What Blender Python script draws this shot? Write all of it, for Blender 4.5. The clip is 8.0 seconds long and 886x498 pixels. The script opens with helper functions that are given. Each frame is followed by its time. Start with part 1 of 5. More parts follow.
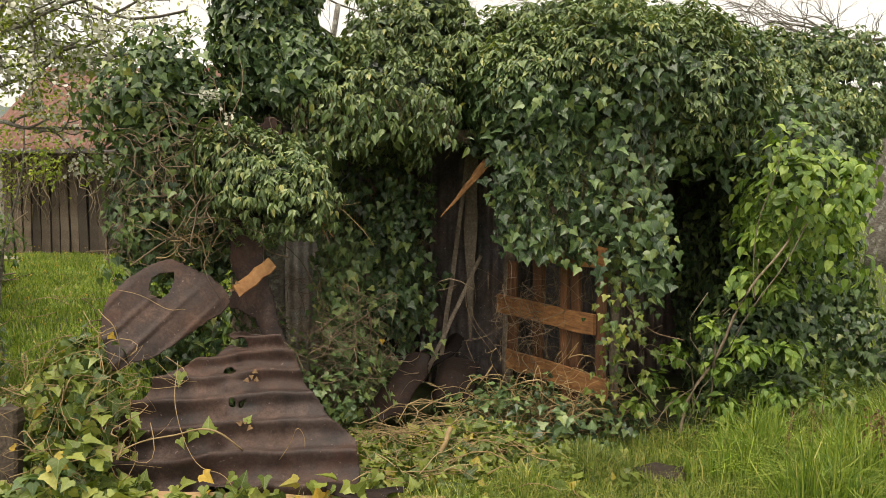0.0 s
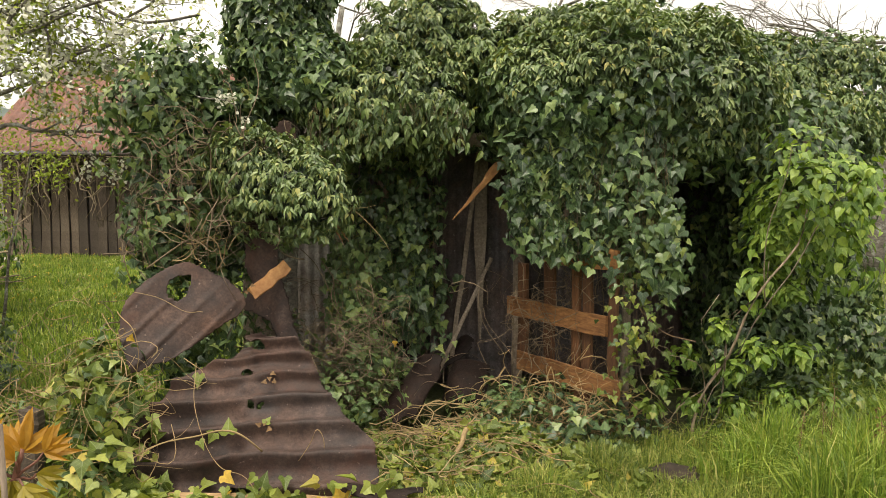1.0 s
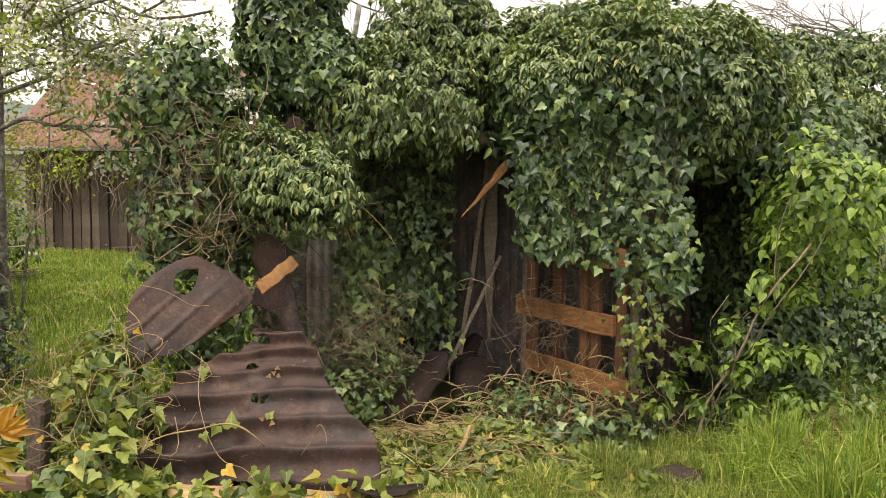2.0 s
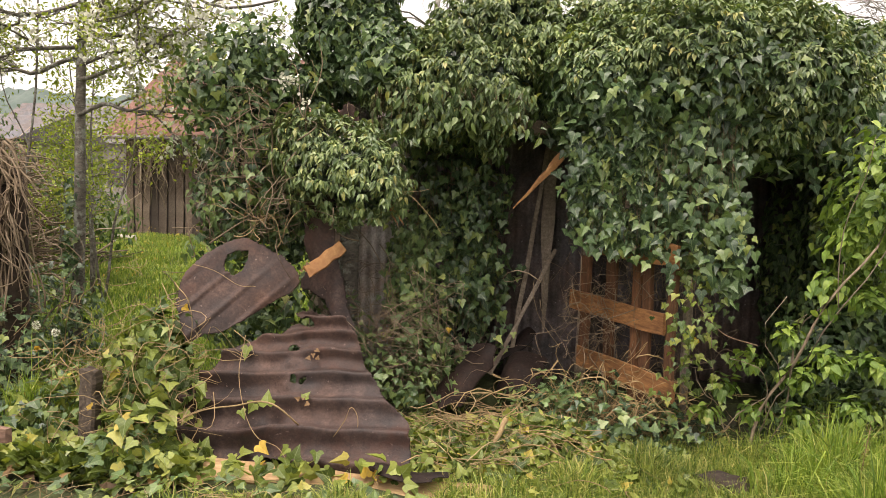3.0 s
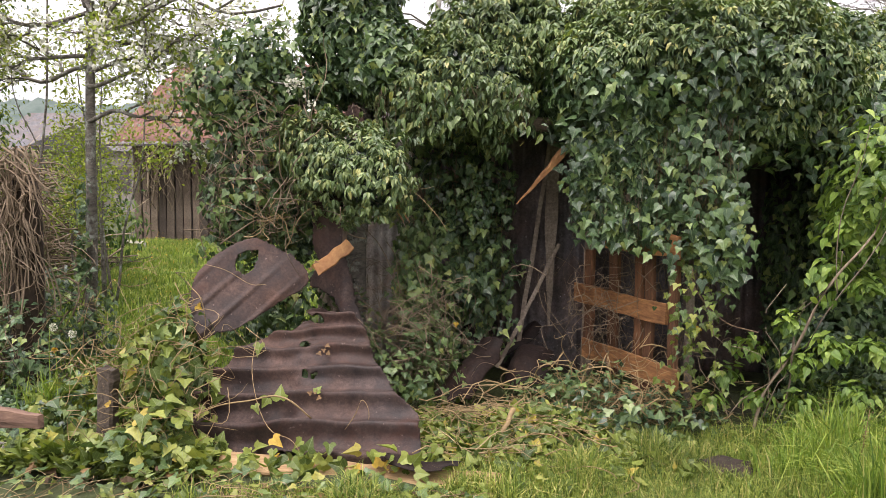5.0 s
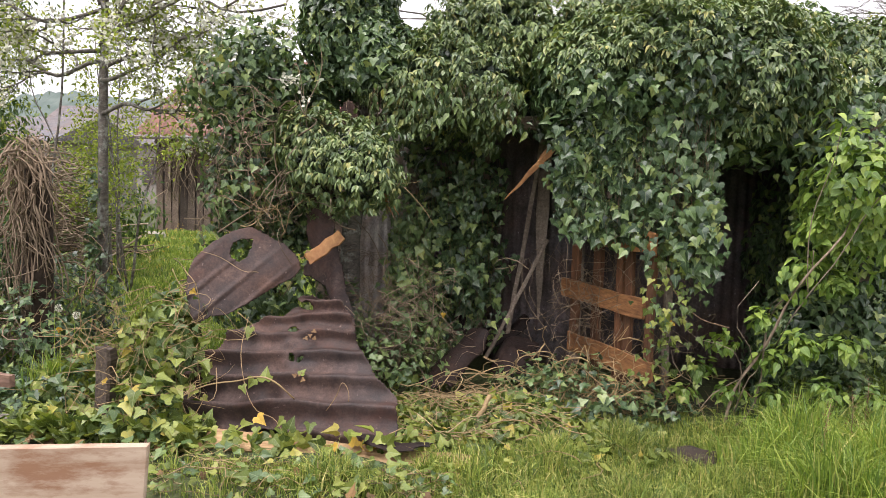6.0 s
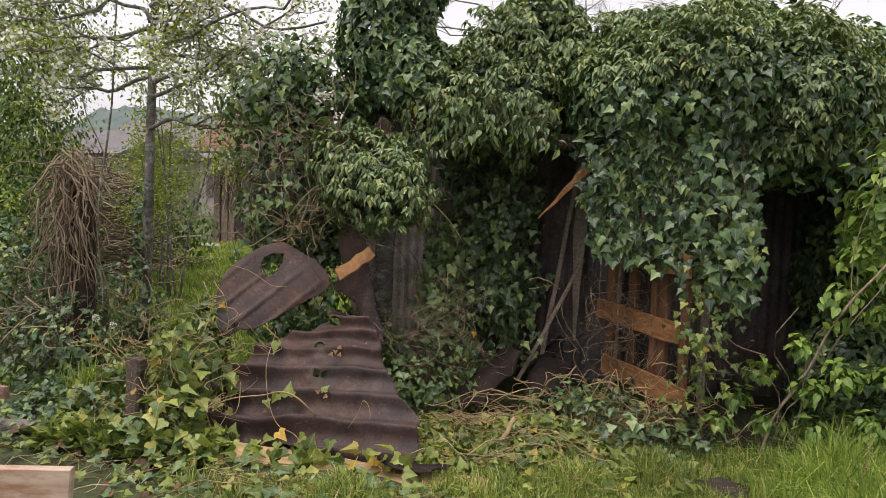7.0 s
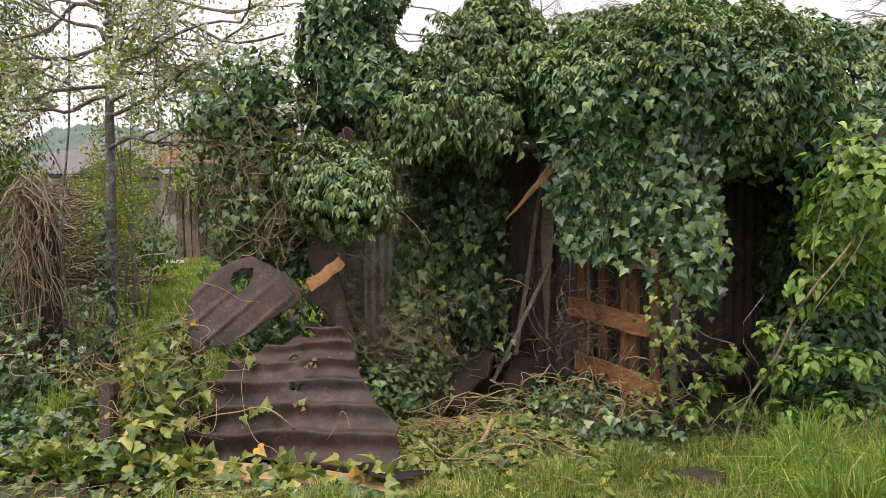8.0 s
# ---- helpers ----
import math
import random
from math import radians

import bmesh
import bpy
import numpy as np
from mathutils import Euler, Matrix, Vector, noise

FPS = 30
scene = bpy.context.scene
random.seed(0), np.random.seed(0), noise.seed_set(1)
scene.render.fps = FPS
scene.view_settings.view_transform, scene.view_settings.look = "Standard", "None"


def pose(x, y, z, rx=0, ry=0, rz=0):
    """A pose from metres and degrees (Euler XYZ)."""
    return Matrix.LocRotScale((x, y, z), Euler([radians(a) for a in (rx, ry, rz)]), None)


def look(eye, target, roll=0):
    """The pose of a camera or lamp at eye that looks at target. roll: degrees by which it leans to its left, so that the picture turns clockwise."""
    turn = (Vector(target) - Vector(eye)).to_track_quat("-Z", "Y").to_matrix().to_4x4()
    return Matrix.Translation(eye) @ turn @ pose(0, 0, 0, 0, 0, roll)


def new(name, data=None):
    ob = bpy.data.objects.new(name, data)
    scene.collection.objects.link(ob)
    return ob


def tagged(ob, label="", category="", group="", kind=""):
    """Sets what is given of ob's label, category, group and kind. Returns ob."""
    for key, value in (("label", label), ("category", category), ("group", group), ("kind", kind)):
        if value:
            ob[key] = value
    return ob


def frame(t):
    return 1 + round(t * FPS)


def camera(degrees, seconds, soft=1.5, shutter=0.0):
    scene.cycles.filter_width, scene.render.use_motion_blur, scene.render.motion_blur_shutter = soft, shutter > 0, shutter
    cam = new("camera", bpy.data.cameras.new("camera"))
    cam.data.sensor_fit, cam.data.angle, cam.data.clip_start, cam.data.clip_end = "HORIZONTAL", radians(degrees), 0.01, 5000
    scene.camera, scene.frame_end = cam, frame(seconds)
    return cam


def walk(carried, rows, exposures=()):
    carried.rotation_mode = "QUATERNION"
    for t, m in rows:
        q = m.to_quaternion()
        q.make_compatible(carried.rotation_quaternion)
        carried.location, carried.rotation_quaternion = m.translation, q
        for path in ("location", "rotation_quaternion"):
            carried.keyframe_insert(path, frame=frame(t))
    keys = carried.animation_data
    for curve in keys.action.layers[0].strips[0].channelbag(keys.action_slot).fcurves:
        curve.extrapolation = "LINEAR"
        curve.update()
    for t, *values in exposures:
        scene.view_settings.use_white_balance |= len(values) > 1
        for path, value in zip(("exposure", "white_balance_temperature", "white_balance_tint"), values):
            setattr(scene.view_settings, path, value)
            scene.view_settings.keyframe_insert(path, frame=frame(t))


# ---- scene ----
cam = camera(57.7, 8.0, soft=0.75)
PATH = [
    (0, (0.054, -0.036, 1.644), (0.033, 1.957, 1.489), -0.1),
    (0.5, (-0.043, -0.054, 1.662), (-0.058, 1.94, 1.508), -0.3),
    (1, (-0.072, -0.084, 1.659), (-0.078, 1.91, 1.506), -0.1),
    (2.3, (0.126, -0.054, 1.615), (0.004, 1.937, 1.462), 1.1),
    (2.5, (0.221, -0.031, 1.594), (0.01, 1.952, 1.441), 1.6),
    (3, (0.323, -0.009, 1.589), (0.03, 1.963, 1.426), 1.8),
    (3.5, (0.238, -0.039, 1.599), (-0.062, 1.931, 1.436), 1.3),
    (4, (0.143, -0.09, 1.594), (-0.156, 1.881, 1.429), 0.5),
    (4.5, (0.154, -0.131, 1.602), (-0.136, 1.841, 1.439), -0.1),
    (5, (0.344, -0.119, 1.563), (0.036, 1.85, 1.403), 0.6),
    (5.2, (0.426, -0.111, 1.541), (0.102, 1.856, 1.383), 1.5),
    (6.3, (0.698, -0.305, 1.55), (0.288, 1.645, 1.385), 1.1),
    (6.5, (0.737, -0.284, 1.566), (0.288, 1.658, 1.408), 1.0),
    (7, (0.826, -0.167, 1.564), (0.306, 1.759, 1.432), 2.3),
    (7.5, (0.82, -0.178, 1.577), (0.306, 1.751, 1.457), -0.8),
    (8, (0.807, -0.194, 1.577), (0.368, 1.754, 1.456), -0.4),
]
walk(cam, [(t, look(eye, target, roll)) for t, eye, target, roll in PATH],
     exposures=[(0, 0.96, 7600, 9), (1, 1.12, 7600, 9), (2.5, 1.26, 7400, 16), (3.5, 1.36, 7200, 18), (4.5, 1.41, 6700, 19), (5.2, 1.31, 6600, 19), (6.5, 1.34, 6500, 19), (7, 0.8, 6600, 17), (8, 0.99, 6600, 16)])

rng = np.random.default_rng(7)

# ---- world and light: a bright overcast sky ----
world = bpy.data.worlds.new("overcast_sky")
scene.world = world
world.use_nodes = True
wt = world.node_tree
wt.nodes.clear()
w_out = wt.nodes.new("ShaderNodeOutputWorld")
w_bg = wt.nodes.new("ShaderNodeBackground")
w_sky = wt.nodes.new("ShaderNodeTexSky")
w_hsv = wt.nodes.new("ShaderNodeHueSaturation")
w_sky.sky_type = "NISHITA"
w_sky.sun_disc = False
w_sky.sun_elevation, w_sky.sun_rotation = radians(66), radians(200)
w_sky.air_density, w_sky.dust_density, w_sky.ozone_density = 1.0, 2.5, 1.0
w_hsv.inputs["Saturation"].default_value = 0.08
w_hsv.inputs["Value"].default_value = 0.88
w_bg.inputs["Strength"].default_value = 0.15
wt.links.new(w_sky.outputs[0], w_hsv.inputs["Color"])
wt.links.new(w_hsv.outputs[0], w_bg.inputs[0])
wt.links.new(w_bg.outputs[0], w_out.inputs[0])
sun_data = bpy.data.lights.new("sun", "SUN")
sun_data.energy, sun_data.angle, sun_data.color = 1.5, radians(50), (1.0, 0.97, 0.92)
sun_lamp = new("sun", sun_data)
sun_lamp.matrix_world = look((-1.3, -3.6, 15.5), (0, 0, 0))


# ---- materials ----
def mat(name, rough=0.8, metal=0.0):
    m = bpy.data.materials.new(name)
    m.use_nodes = True
    nt = m.node_tree
    b = nt.nodes["Principled BSDF"]
    b.inputs["Roughness"].default_value = rough
    b.inputs["Metallic"].default_value = metal
    return m, nt, b


def ramp(nt, stops, interp="LINEAR"):
    r = nt.nodes.new("ShaderNodeValToRGB")
    r.color_ramp.interpolation = interp
    el = r.color_ramp.elements
    while len(el) < len(stops):
        el.new(0.5)
    for e, (p, c) in zip(el, stops):
        e.position, e.color = p, (*c, 1)
    return r


def noise_tex(nt, scale, detail=5, rough=0.6, stretch=(1, 1, 1), coord="Object"):
    tc = nt.nodes.new("ShaderNodeTexCoord")
    mp = nt.nodes.new("ShaderNodeMapping")
    mp.inputs["Scale"].default_value = stretch
    n = nt.nodes.new("ShaderNodeTexNoise")
    n.inputs["Scale"].default_value, n.inputs["Detail"].default_value, n.inputs["Roughness"].default_value = scale, detail, rough
    nt.links.new(tc.outputs[coord], mp.inputs[0])
    nt.links.new(mp.outputs[0], n.inputs[0])
    return n


def mix(nt, a, b, fac, mode="MIX"):
    m = nt.nodes.new("ShaderNodeMix")
    m.data_type, m.blend_type = "RGBA", mode
    for v, s in ((a, m.inputs[6]), (b, m.inputs[7]), (fac, m.inputs[0])):
        if isinstance(v, (float, int)):
            s.default_value = v
        elif isinstance(v, tuple):
            s.default_value = (*v, 1)
        else:
            nt.links.new(v, s)
    return m.outputs[2]


def bump(nt, b, height, strength=0.4, dist=0.01):
    n = nt.nodes.new("ShaderNodeBump")
    n.inputs["Strength"].default_value, n.inputs["Distance"].default_value = strength, dist
    nt.links.new(height, n.inputs["Height"])
    nt.links.new(n.outputs[0], b.inputs["Normal"])


def leaf_mat(name, stops, rough=0.38, trans=0.22, glow=(1.15, 1.25, 0.5), single=False, veins=False):
    m, nt, b = mat(name, rough)
    geo = nt.nodes.new("ShaderNodeNewGeometry")
    r = ramp(nt, stops)
    oi = nt.nodes.new("ShaderNodeObjectInfo")
    nt.links.new(oi.outputs["Random"] if single else geo.outputs["Random Per Island"], r.inputs[0])
    big = noise_tex(nt, 1.7, 3)
    grain = noise_tex(nt, 60, 3)
    r2 = ramp(nt, [(0.3, (0.72, 0.74, 0.7)), (0.7, (1.2, 1.18, 1.1))])
    nt.links.new(big.outputs[0], r2.inputs[0])
    c = mix(nt, r.outputs[0], r2.outputs[0], 1.0, "MULTIPLY")
    r3 = ramp(nt, [(0.3, (0.8, 0.8, 0.8)), (0.7, (1.15, 1.15, 1.1))])
    nt.links.new(grain.outputs[0], r3.inputs[0])
    c = mix(nt, c, r3.outputs[0], 1.0, "MULTIPLY")
    if veins:
        uvn = nt.nodes.new("ShaderNodeUVMap")
        uvn.uv_map = "leaf"
        sep = nt.nodes.new("ShaderNodeSeparateXYZ")
        nt.links.new(uvn.outputs[0], sep.inputs[0])

        def calc(op, a, v):
            m_ = nt.nodes.new("ShaderNodeMath")
            m_.operation = op
            for k_, q_ in enumerate((a, v)):
                if isinstance(q_, (int, float)):
                    m_.inputs[k_].default_value = q_
                elif q_ is not None:
                    nt.links.new(q_, m_.inputs[k_])
            return m_.outputs[0]
        ax = calc("ABSOLUTE", sep.outputs[0], None)
        rib = calc("LESS_THAN", ax, 0.022)
        fold = calc("FRACT", calc("MULTIPLY", calc("SUBTRACT", sep.outputs[1], calc("MULTIPLY", ax, 0.9)), 4.5), None)
        twigs = calc("MULTIPLY", calc("LESS_THAN", fold, 0.11), 0.6)
        c = mix(nt, c, mix(nt, c, (0.3, 0.36, 0.2), 0.35), calc("MAXIMUM", rib, twigs))
    nt.links.new(c, b.inputs["Base Color"])
    b.inputs["Specular IOR Level"].default_value = 0.46
    t = nt.nodes.new("ShaderNodeBsdfTranslucent")
    nt.links.new(mix(nt, c, glow, 1.0, "MULTIPLY"), t.inputs[0])
    s = nt.nodes.new("ShaderNodeMixShader")
    s.inputs[0].default_value = trans
    nt.links.new(b.outputs[0], s.inputs[1])
    nt.links.new(t.outputs[0], s.inputs[2])
    nt.links.new(s.outputs[0], nt.nodes["Material Output"].inputs[0])
    return m


def wood_mat(name, dark, light, rough=0.8, grain=(3, 3, 40), spread=(0.75, 1.2), axis_scale=6.0):
    m, nt, b = mat(name, rough)
    n1 = noise_tex(nt, axis_scale, 8, 0.65, grain)
    n2 = noise_tex(nt, 2.3, 4)
    r = ramp(nt, [(0.28, dark), (0.55, tuple((a + c) / 2 for a, c in zip(dark, light))), (0.72, light)])
    nt.links.new(n1.outputs[0], r.inputs[0])
    r2 = ramp(nt, [(0.3, (0.55, 0.5, 0.47)), (0.65, (1.12, 1.1, 1.08))])
    nt.links.new(n2.outputs[0], r2.inputs[0])
    c = mix(nt, r.outputs[0], r2.outputs[0], 1.0, "MULTIPLY")
    oi = nt.nodes.new("ShaderNodeObjectInfo")
    r3 = ramp(nt, [(0.0, (spread[0],) * 3), (1.0, (spread[1], spread[1] * 0.98, spread[1] * 0.94))])
    nt.links.new(oi.outputs["Random"], r3.inputs[0])
    c = mix(nt, c, r3.outputs[0], 1.0, "MULTIPLY")
    nt.links.new(c, b.inputs["Base Color"])
    bump(nt, b, n1.outputs[0], 0.7, 0.006)
    return m


def rust_mat(name, base, lights, dark, rough=0.72, spec=0.32):
    m, nt, b = mat(name, rough, 0.0)
    b.inputs["Specular IOR Level"].default_value = spec
    n1 = noise_tex(nt, 5, 9, 0.68)
    n2 = noise_tex(nt, 55, 6, 0.7)
    n3 = noise_tex(nt, 1.6, 4, 0.6)
    r = ramp(nt, [(0.34, dark), (0.5, base), (0.66, lights)])
    nt.links.new(n1.outputs[0], r.inputs[0])
    r2 = ramp(nt, [(0.3, (0.58, 0.55, 0.54)), (0.68, (1.3, 1.26, 1.24))])
    nt.links.new(n2.outputs[0], r2.inputs[0])
    c = mix(nt, r.outputs[0], r2.outputs[0], 1.0, "MULTIPLY")
    r3 = ramp(nt, [(0.35, (1.1, 0.9, 0.78)), (0.6, (1, 1, 1.02)), (0.75, (0.9, 0.95, 1.05))])
    nt.links.new(n3.outputs[0], r3.inputs[0])
    c = mix(nt, c, r3.outputs[0], 1.0, "MULTIPLY")
    specks = noise_tex(nt, 38, 3, 0.5)
    patch = noise_tex(nt, 3.1, 5, 0.7)
    rs_ = ramp(nt, [(0.69, (0, 0, 0)), (0.73, (0.55, 0.55, 0.55))])
    nt.links.new(specks.outputs[0], rs_.inputs[0])
    c = mix(nt, c, tuple(min(0.5, 2.4 * q + 0.03) for q in lights), rs_.outputs[0])
    rp_ = ramp(nt, [(0.52, (0, 0, 0)), (0.68, (0.6, 0.6, 0.6))])
    nt.links.new(patch.outputs[0], rp_.inputs[0])
    c = mix(nt, c, (1.5 * base[0], 0.95 * base[1], 0.75 * base[2]), rp_.outputs[0])
    nt.links.new(c, b.inputs["Base Color"])
    rr = ramp(nt, [(0.3, (0.5, 0.5, 0.5)), (0.7, (0.85, 0.85, 0.85))])
    nt.links.new(n1.outputs[0], rr.inputs[0])
    nt.links.new(rr.outputs[0], b.inputs["Roughness"])
    bump(nt, b, mix(nt, n2.outputs[0], n1.outputs[0], 0.45), 0.85, 0.007)
    return m


M_IVY = leaf_mat("ivy_leaf_dark", [(0, (0.021, 0.046, 0.025)), (0.5, (0.062, 0.114, 0.05)), (0.85, (0.135, 0.21, 0.08)), (1, (0.24, 0.29, 0.09))], 0.36, 0.16, veins=True)
# dark bluish ivy for inner layers; the shade of the gaps is in its colour
M_IVY_SHADE = leaf_mat("ivy_leaf_inner_shade", [(0, (0.02, 0.042, 0.03)), (0.6, (0.042, 0.077, 0.052)), (1, (0.085, 0.13, 0.078))], 0.33, 0.12, veins=True)
M_IVY_MID = leaf_mat("ivy_leaf_mature", [(0, (0.045, 0.085, 0.034)), (0.5, (0.097, 0.16, 0.058)), (0.9, (0.175, 0.24, 0.082)), (1, (0.31, 0.3, 0.09))], 0.38, 0.2, veins=True)
# yellower mature ivy, its colour also lightened to look lit by the sky
M_IVY_TOP_LIT = leaf_mat("ivy_leaf_top_lit", [(0, (0.06, 0.105, 0.044)), (0.5, (0.13, 0.195, 0.076)), (0.9, (0.24, 0.295, 0.115)), (1, (0.38, 0.35, 0.12))], 0.4, 0.2, veins=True)
PALE = [(0, (0.04, 0.066, 0.012)), (0.4, (0.115, 0.16, 0.027)), (0.8, (0.23, 0.275, 0.055)), (0.96, (0.34, 0.35, 0.1)), (1, (0.46, 0.34, 0.06))]
M_IVY_LIGHT = leaf_mat("ivy_leaf_pale", PALE, 0.5, 0.25, veins=True)
M_IVY_SINGLE = leaf_mat("ivy_leaf_single", PALE, 0.5, 0.25, single=True, veins=True)
M_SHRUB = leaf_mat("shrub_leaf", [(0, (0.07, 0.14, 0.028)), (0.5, (0.175, 0.285, 0.052)), (1, (0.33, 0.43, 0.09))], 0.5, 0.3, veins=True)
M_SPRING = leaf_mat("spring_leaf", [(0, (0.13, 0.19, 0.024)), (0.5, (0.24, 0.31, 0.04)), (1, (0.38, 0.42, 0.07))], 0.55, 0.3)
M_HEDGE = leaf_mat("hedge_leaf", [(0, (0.03, 0.07, 0.018)), (0.5, (0.07, 0.13, 0.03)), (1, (0.16, 0.22, 0.05))], 0.5, 0.25)
M_GRASS = leaf_mat("grass_blade", [(0, (0.08, 0.15, 0.026)), (0.5, (0.2, 0.3, 0.05)), (0.9, (0.37, 0.43, 0.1)), (1, (0.5, 0.45, 0.2))], 0.5, 0.3)
M_GRASS_DRY = leaf_mat("grass_dry", [(0, (0.05, 0.095, 0.016)), (0.5, (0.19, 0.265, 0.048)), (0.85, (0.36, 0.39, 0.1)), (1, (0.52, 0.44, 0.2))], 0.6, 0.25)
M_DEADLEAF = leaf_mat("dead_leaf", [(0, (0.06, 0.035, 0.018)), (0.5, (0.14, 0.08, 0.038)), (1, (0.27, 0.16, 0.07))], 0.75, 0.15, (1.2, 1, 0.6))
M_ORANGE = leaf_mat("orange_leaf", [(0, (0.22, 0.09, 0.014)), (0.5, (0.38, 0.19, 0.02)), (1, (0.46, 0.3, 0.04))], 0.5, 0.35, (1.3, 1.0, 0.4))
M_YELLOW = leaf_mat("yellow_petal", [(0, (0.4, 0.23, 0.03)), (1, (0.52, 0.36, 0.05))], 0.6, 0.2)
M_YELLOWGREEN = leaf_mat("yellow_green_leaf", [(0, (0.2, 0.19, 0.025)), (1, (0.4, 0.3, 0.04))], 0.5, 0.35)
M_YELLOWPLASTIC = leaf_mat("yellow_plastic", [(0, (0.75, 0.55, 0.01)), (1, (0.8, 0.58, 0.01))], 0.35, 0.02, (1, 1, 1))
M_BLOSSOM = leaf_mat("blossom_petal", [(0, (0.6, 0.6, 0.52)), (1, (0.8, 0.79, 0.74))], 0.6, 0.3, (1, 1, 1))
M_STEM = wood_mat("vine_stem", (0.1, 0.065, 0.04), (0.34, 0.23, 0.14), 0.85, (1, 1, 1), axis_scale=30)
M_STRAW = leaf_mat("dry_vine", [(0, (0.1, 0.065, 0.035)), (0.5, (0.28, 0.19, 0.1)), (1, (0.48, 0.37, 0.22))], 0.8, 0.05, (1, 1, 1))
M_DEADVINE = leaf_mat("dead_vine_bark", [(0, (0.07, 0.05, 0.036)), (0.6, (0.19, 0.14, 0.1)), (1, (0.4, 0.32, 0.24))], 0.85, 0.02, (1, 1, 1))
M_BARK, nt_, b_ = mat("lichened_bark", 0.9)
n_ = noise_tex(nt_, 18, 8, 0.7, (1, 1, 2.2))
n2_ = noise_tex(nt_, 9, 6, 0.75)
r_ = ramp(nt_, [(0.32, (0.04, 0.034, 0.028)), (0.6, (0.17, 0.15, 0.125))])
r2_ = ramp(nt_, [(0.52, (0, 0, 0)), (0.62, (1, 1, 1))])
nt_.links.new(n_.outputs[0], r_.inputs[0])
nt_.links.new(n2_.outputs[0], r2_.inputs[0])
nt_.links.new(mix(nt_, r_.outputs[0], (0.3, 0.31, 0.27), r2_.outputs[0]), b_.inputs[0])
bump(nt_, b_, n_.outputs[0], 0.8, 0.01)
M_SHRUBBARK = wood_mat("pale_shrub_bark", (0.14, 0.11, 0.08), (0.34, 0.28, 0.21), 0.85, (8, 8, 3))
M_PALLET = wood_mat("pallet_wood", (0.13, 0.055, 0.022), (0.48, 0.24, 0.095), 0.75, (2, 9, 22))
# the stringers' wood, darker than the deck boards
M_PALLET_DARK = wood_mat("pallet_wood_dark", (0.06, 0.027, 0.013), (0.22, 0.1, 0.045), 0.8, (2, 9, 22))
M_FRESH = wood_mat("fresh_split_wood", (0.26, 0.115, 0.04), (0.5, 0.28, 0.115), 0.7, (4, 4, 4))
M_GREYWOOD = wood_mat("weathered_wood", (0.13, 0.105, 0.085), (0.38, 0.32, 0.26), 0.85, (8, 8, 1.2))
M_PLANK = wood_mat("fallen_plank_wood", (0.2, 0.12, 0.055), (0.5, 0.36, 0.2), 0.8, (1.2, 9, 9))
M_WHITE = wood_mat("chipped_white_paint", (0.5, 0.48, 0.44), (0.75, 0.74, 0.7), 0.7, (2, 6, 6))
M_REDSTEM = wood_mat("reddish_stem", (0.16, 0.06, 0.04), (0.36, 0.17, 0.13), 0.6, (1, 1, 1), axis_scale=20)
M_DARKSTEEL = wood_mat("blackened_steel", (0.012, 0.012, 0.013), (0.03, 0.03, 0.032), 0.45, (1, 1, 1), axis_scale=20)
M_SAWN, nt_, b_ = mat("sawn_board_wood", 0.65)
n_ = noise_tex(nt_, 3, 8, 0.6, (10, 0.8, 8))
n2_ = noise_tex(nt_, 5.5, 7, 0.7, (3.5, 1.0, 1))
r_ = ramp(nt_, [(0.3, (0.38, 0.26, 0.18)), (0.7, (0.55, 0.43, 0.33))])
r2_ = ramp(nt_, [(0.48, (0, 0, 0)), (0.62, (0.85, 0.85, 0.85))])
nt_.links.new(n_.outputs[0], r_.inputs[0])
nt_.links.new(n2_.outputs[0], r2_.inputs[0])
nt_.links.new(mix(nt_, r_.outputs[0], (0.26, 0.12, 0.06), r2_.outputs[0]), b_.inputs[0])
bump(nt_, b_, n_.outputs[0], 0.3, 0.003)
M_ROT = wood_mat("rotten_wood", (0.025, 0.018, 0.013), (0.08, 0.058, 0.042), 0.95, (1, 1, 1), axis_scale=20)
M_LOG = wood_mat("cut_log_wood", (0.075, 0.045, 0.034), (0.27, 0.17, 0.125), 0.85, (1.5, 9, 9))
M_BARN = wood_mat("barn_board_wood", (0.05, 0.037, 0.03), (0.3, 0.24, 0.19), 0.9, (10, 10, 1.0), spread=(0.45, 1.5))
M_RUST = rust_mat("rusty_brown_iron", (0.05, 0.035, 0.031), (0.095, 0.067, 0.058), (0.02, 0.016, 0.016), 0.52)
M_DARKIRON = rust_mat("dark_iron", (0.085, 0.079, 0.082), (0.14, 0.13, 0.135), (0.045, 0.041, 0.042))
M_GALV = rust_mat("grey_galvanised_iron", (0.34, 0.34, 0.33), (0.48, 0.48, 0.47), (0.18, 0.15, 0.13), 0.6)
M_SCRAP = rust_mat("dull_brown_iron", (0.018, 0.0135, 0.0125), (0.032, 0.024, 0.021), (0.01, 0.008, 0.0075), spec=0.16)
M_ROOFRED = rust_mat("rusty_red_roof", (0.16, 0.09, 0.074), (0.23, 0.145, 0.122), (0.1, 0.056, 0.045))
M_SLATE = rust_mat("grey_slate", (0.13, 0.135, 0.145), (0.2, 0.205, 0.22), (0.08, 0.08, 0.085))
M_PLASTER, nt_, b_ = mat("pale_plaster", 0.9)
n_ = noise_tex(nt_, 4, 6)
r_ = ramp(nt_, [(0.3, (0.2, 0.18, 0.16)), (0.7, (0.3, 0.27, 0.24))])
nt_.links.new(n_.outputs[0], r_.inputs[0])
nt_.links.new(r_.outputs[0], b_.inputs[0])
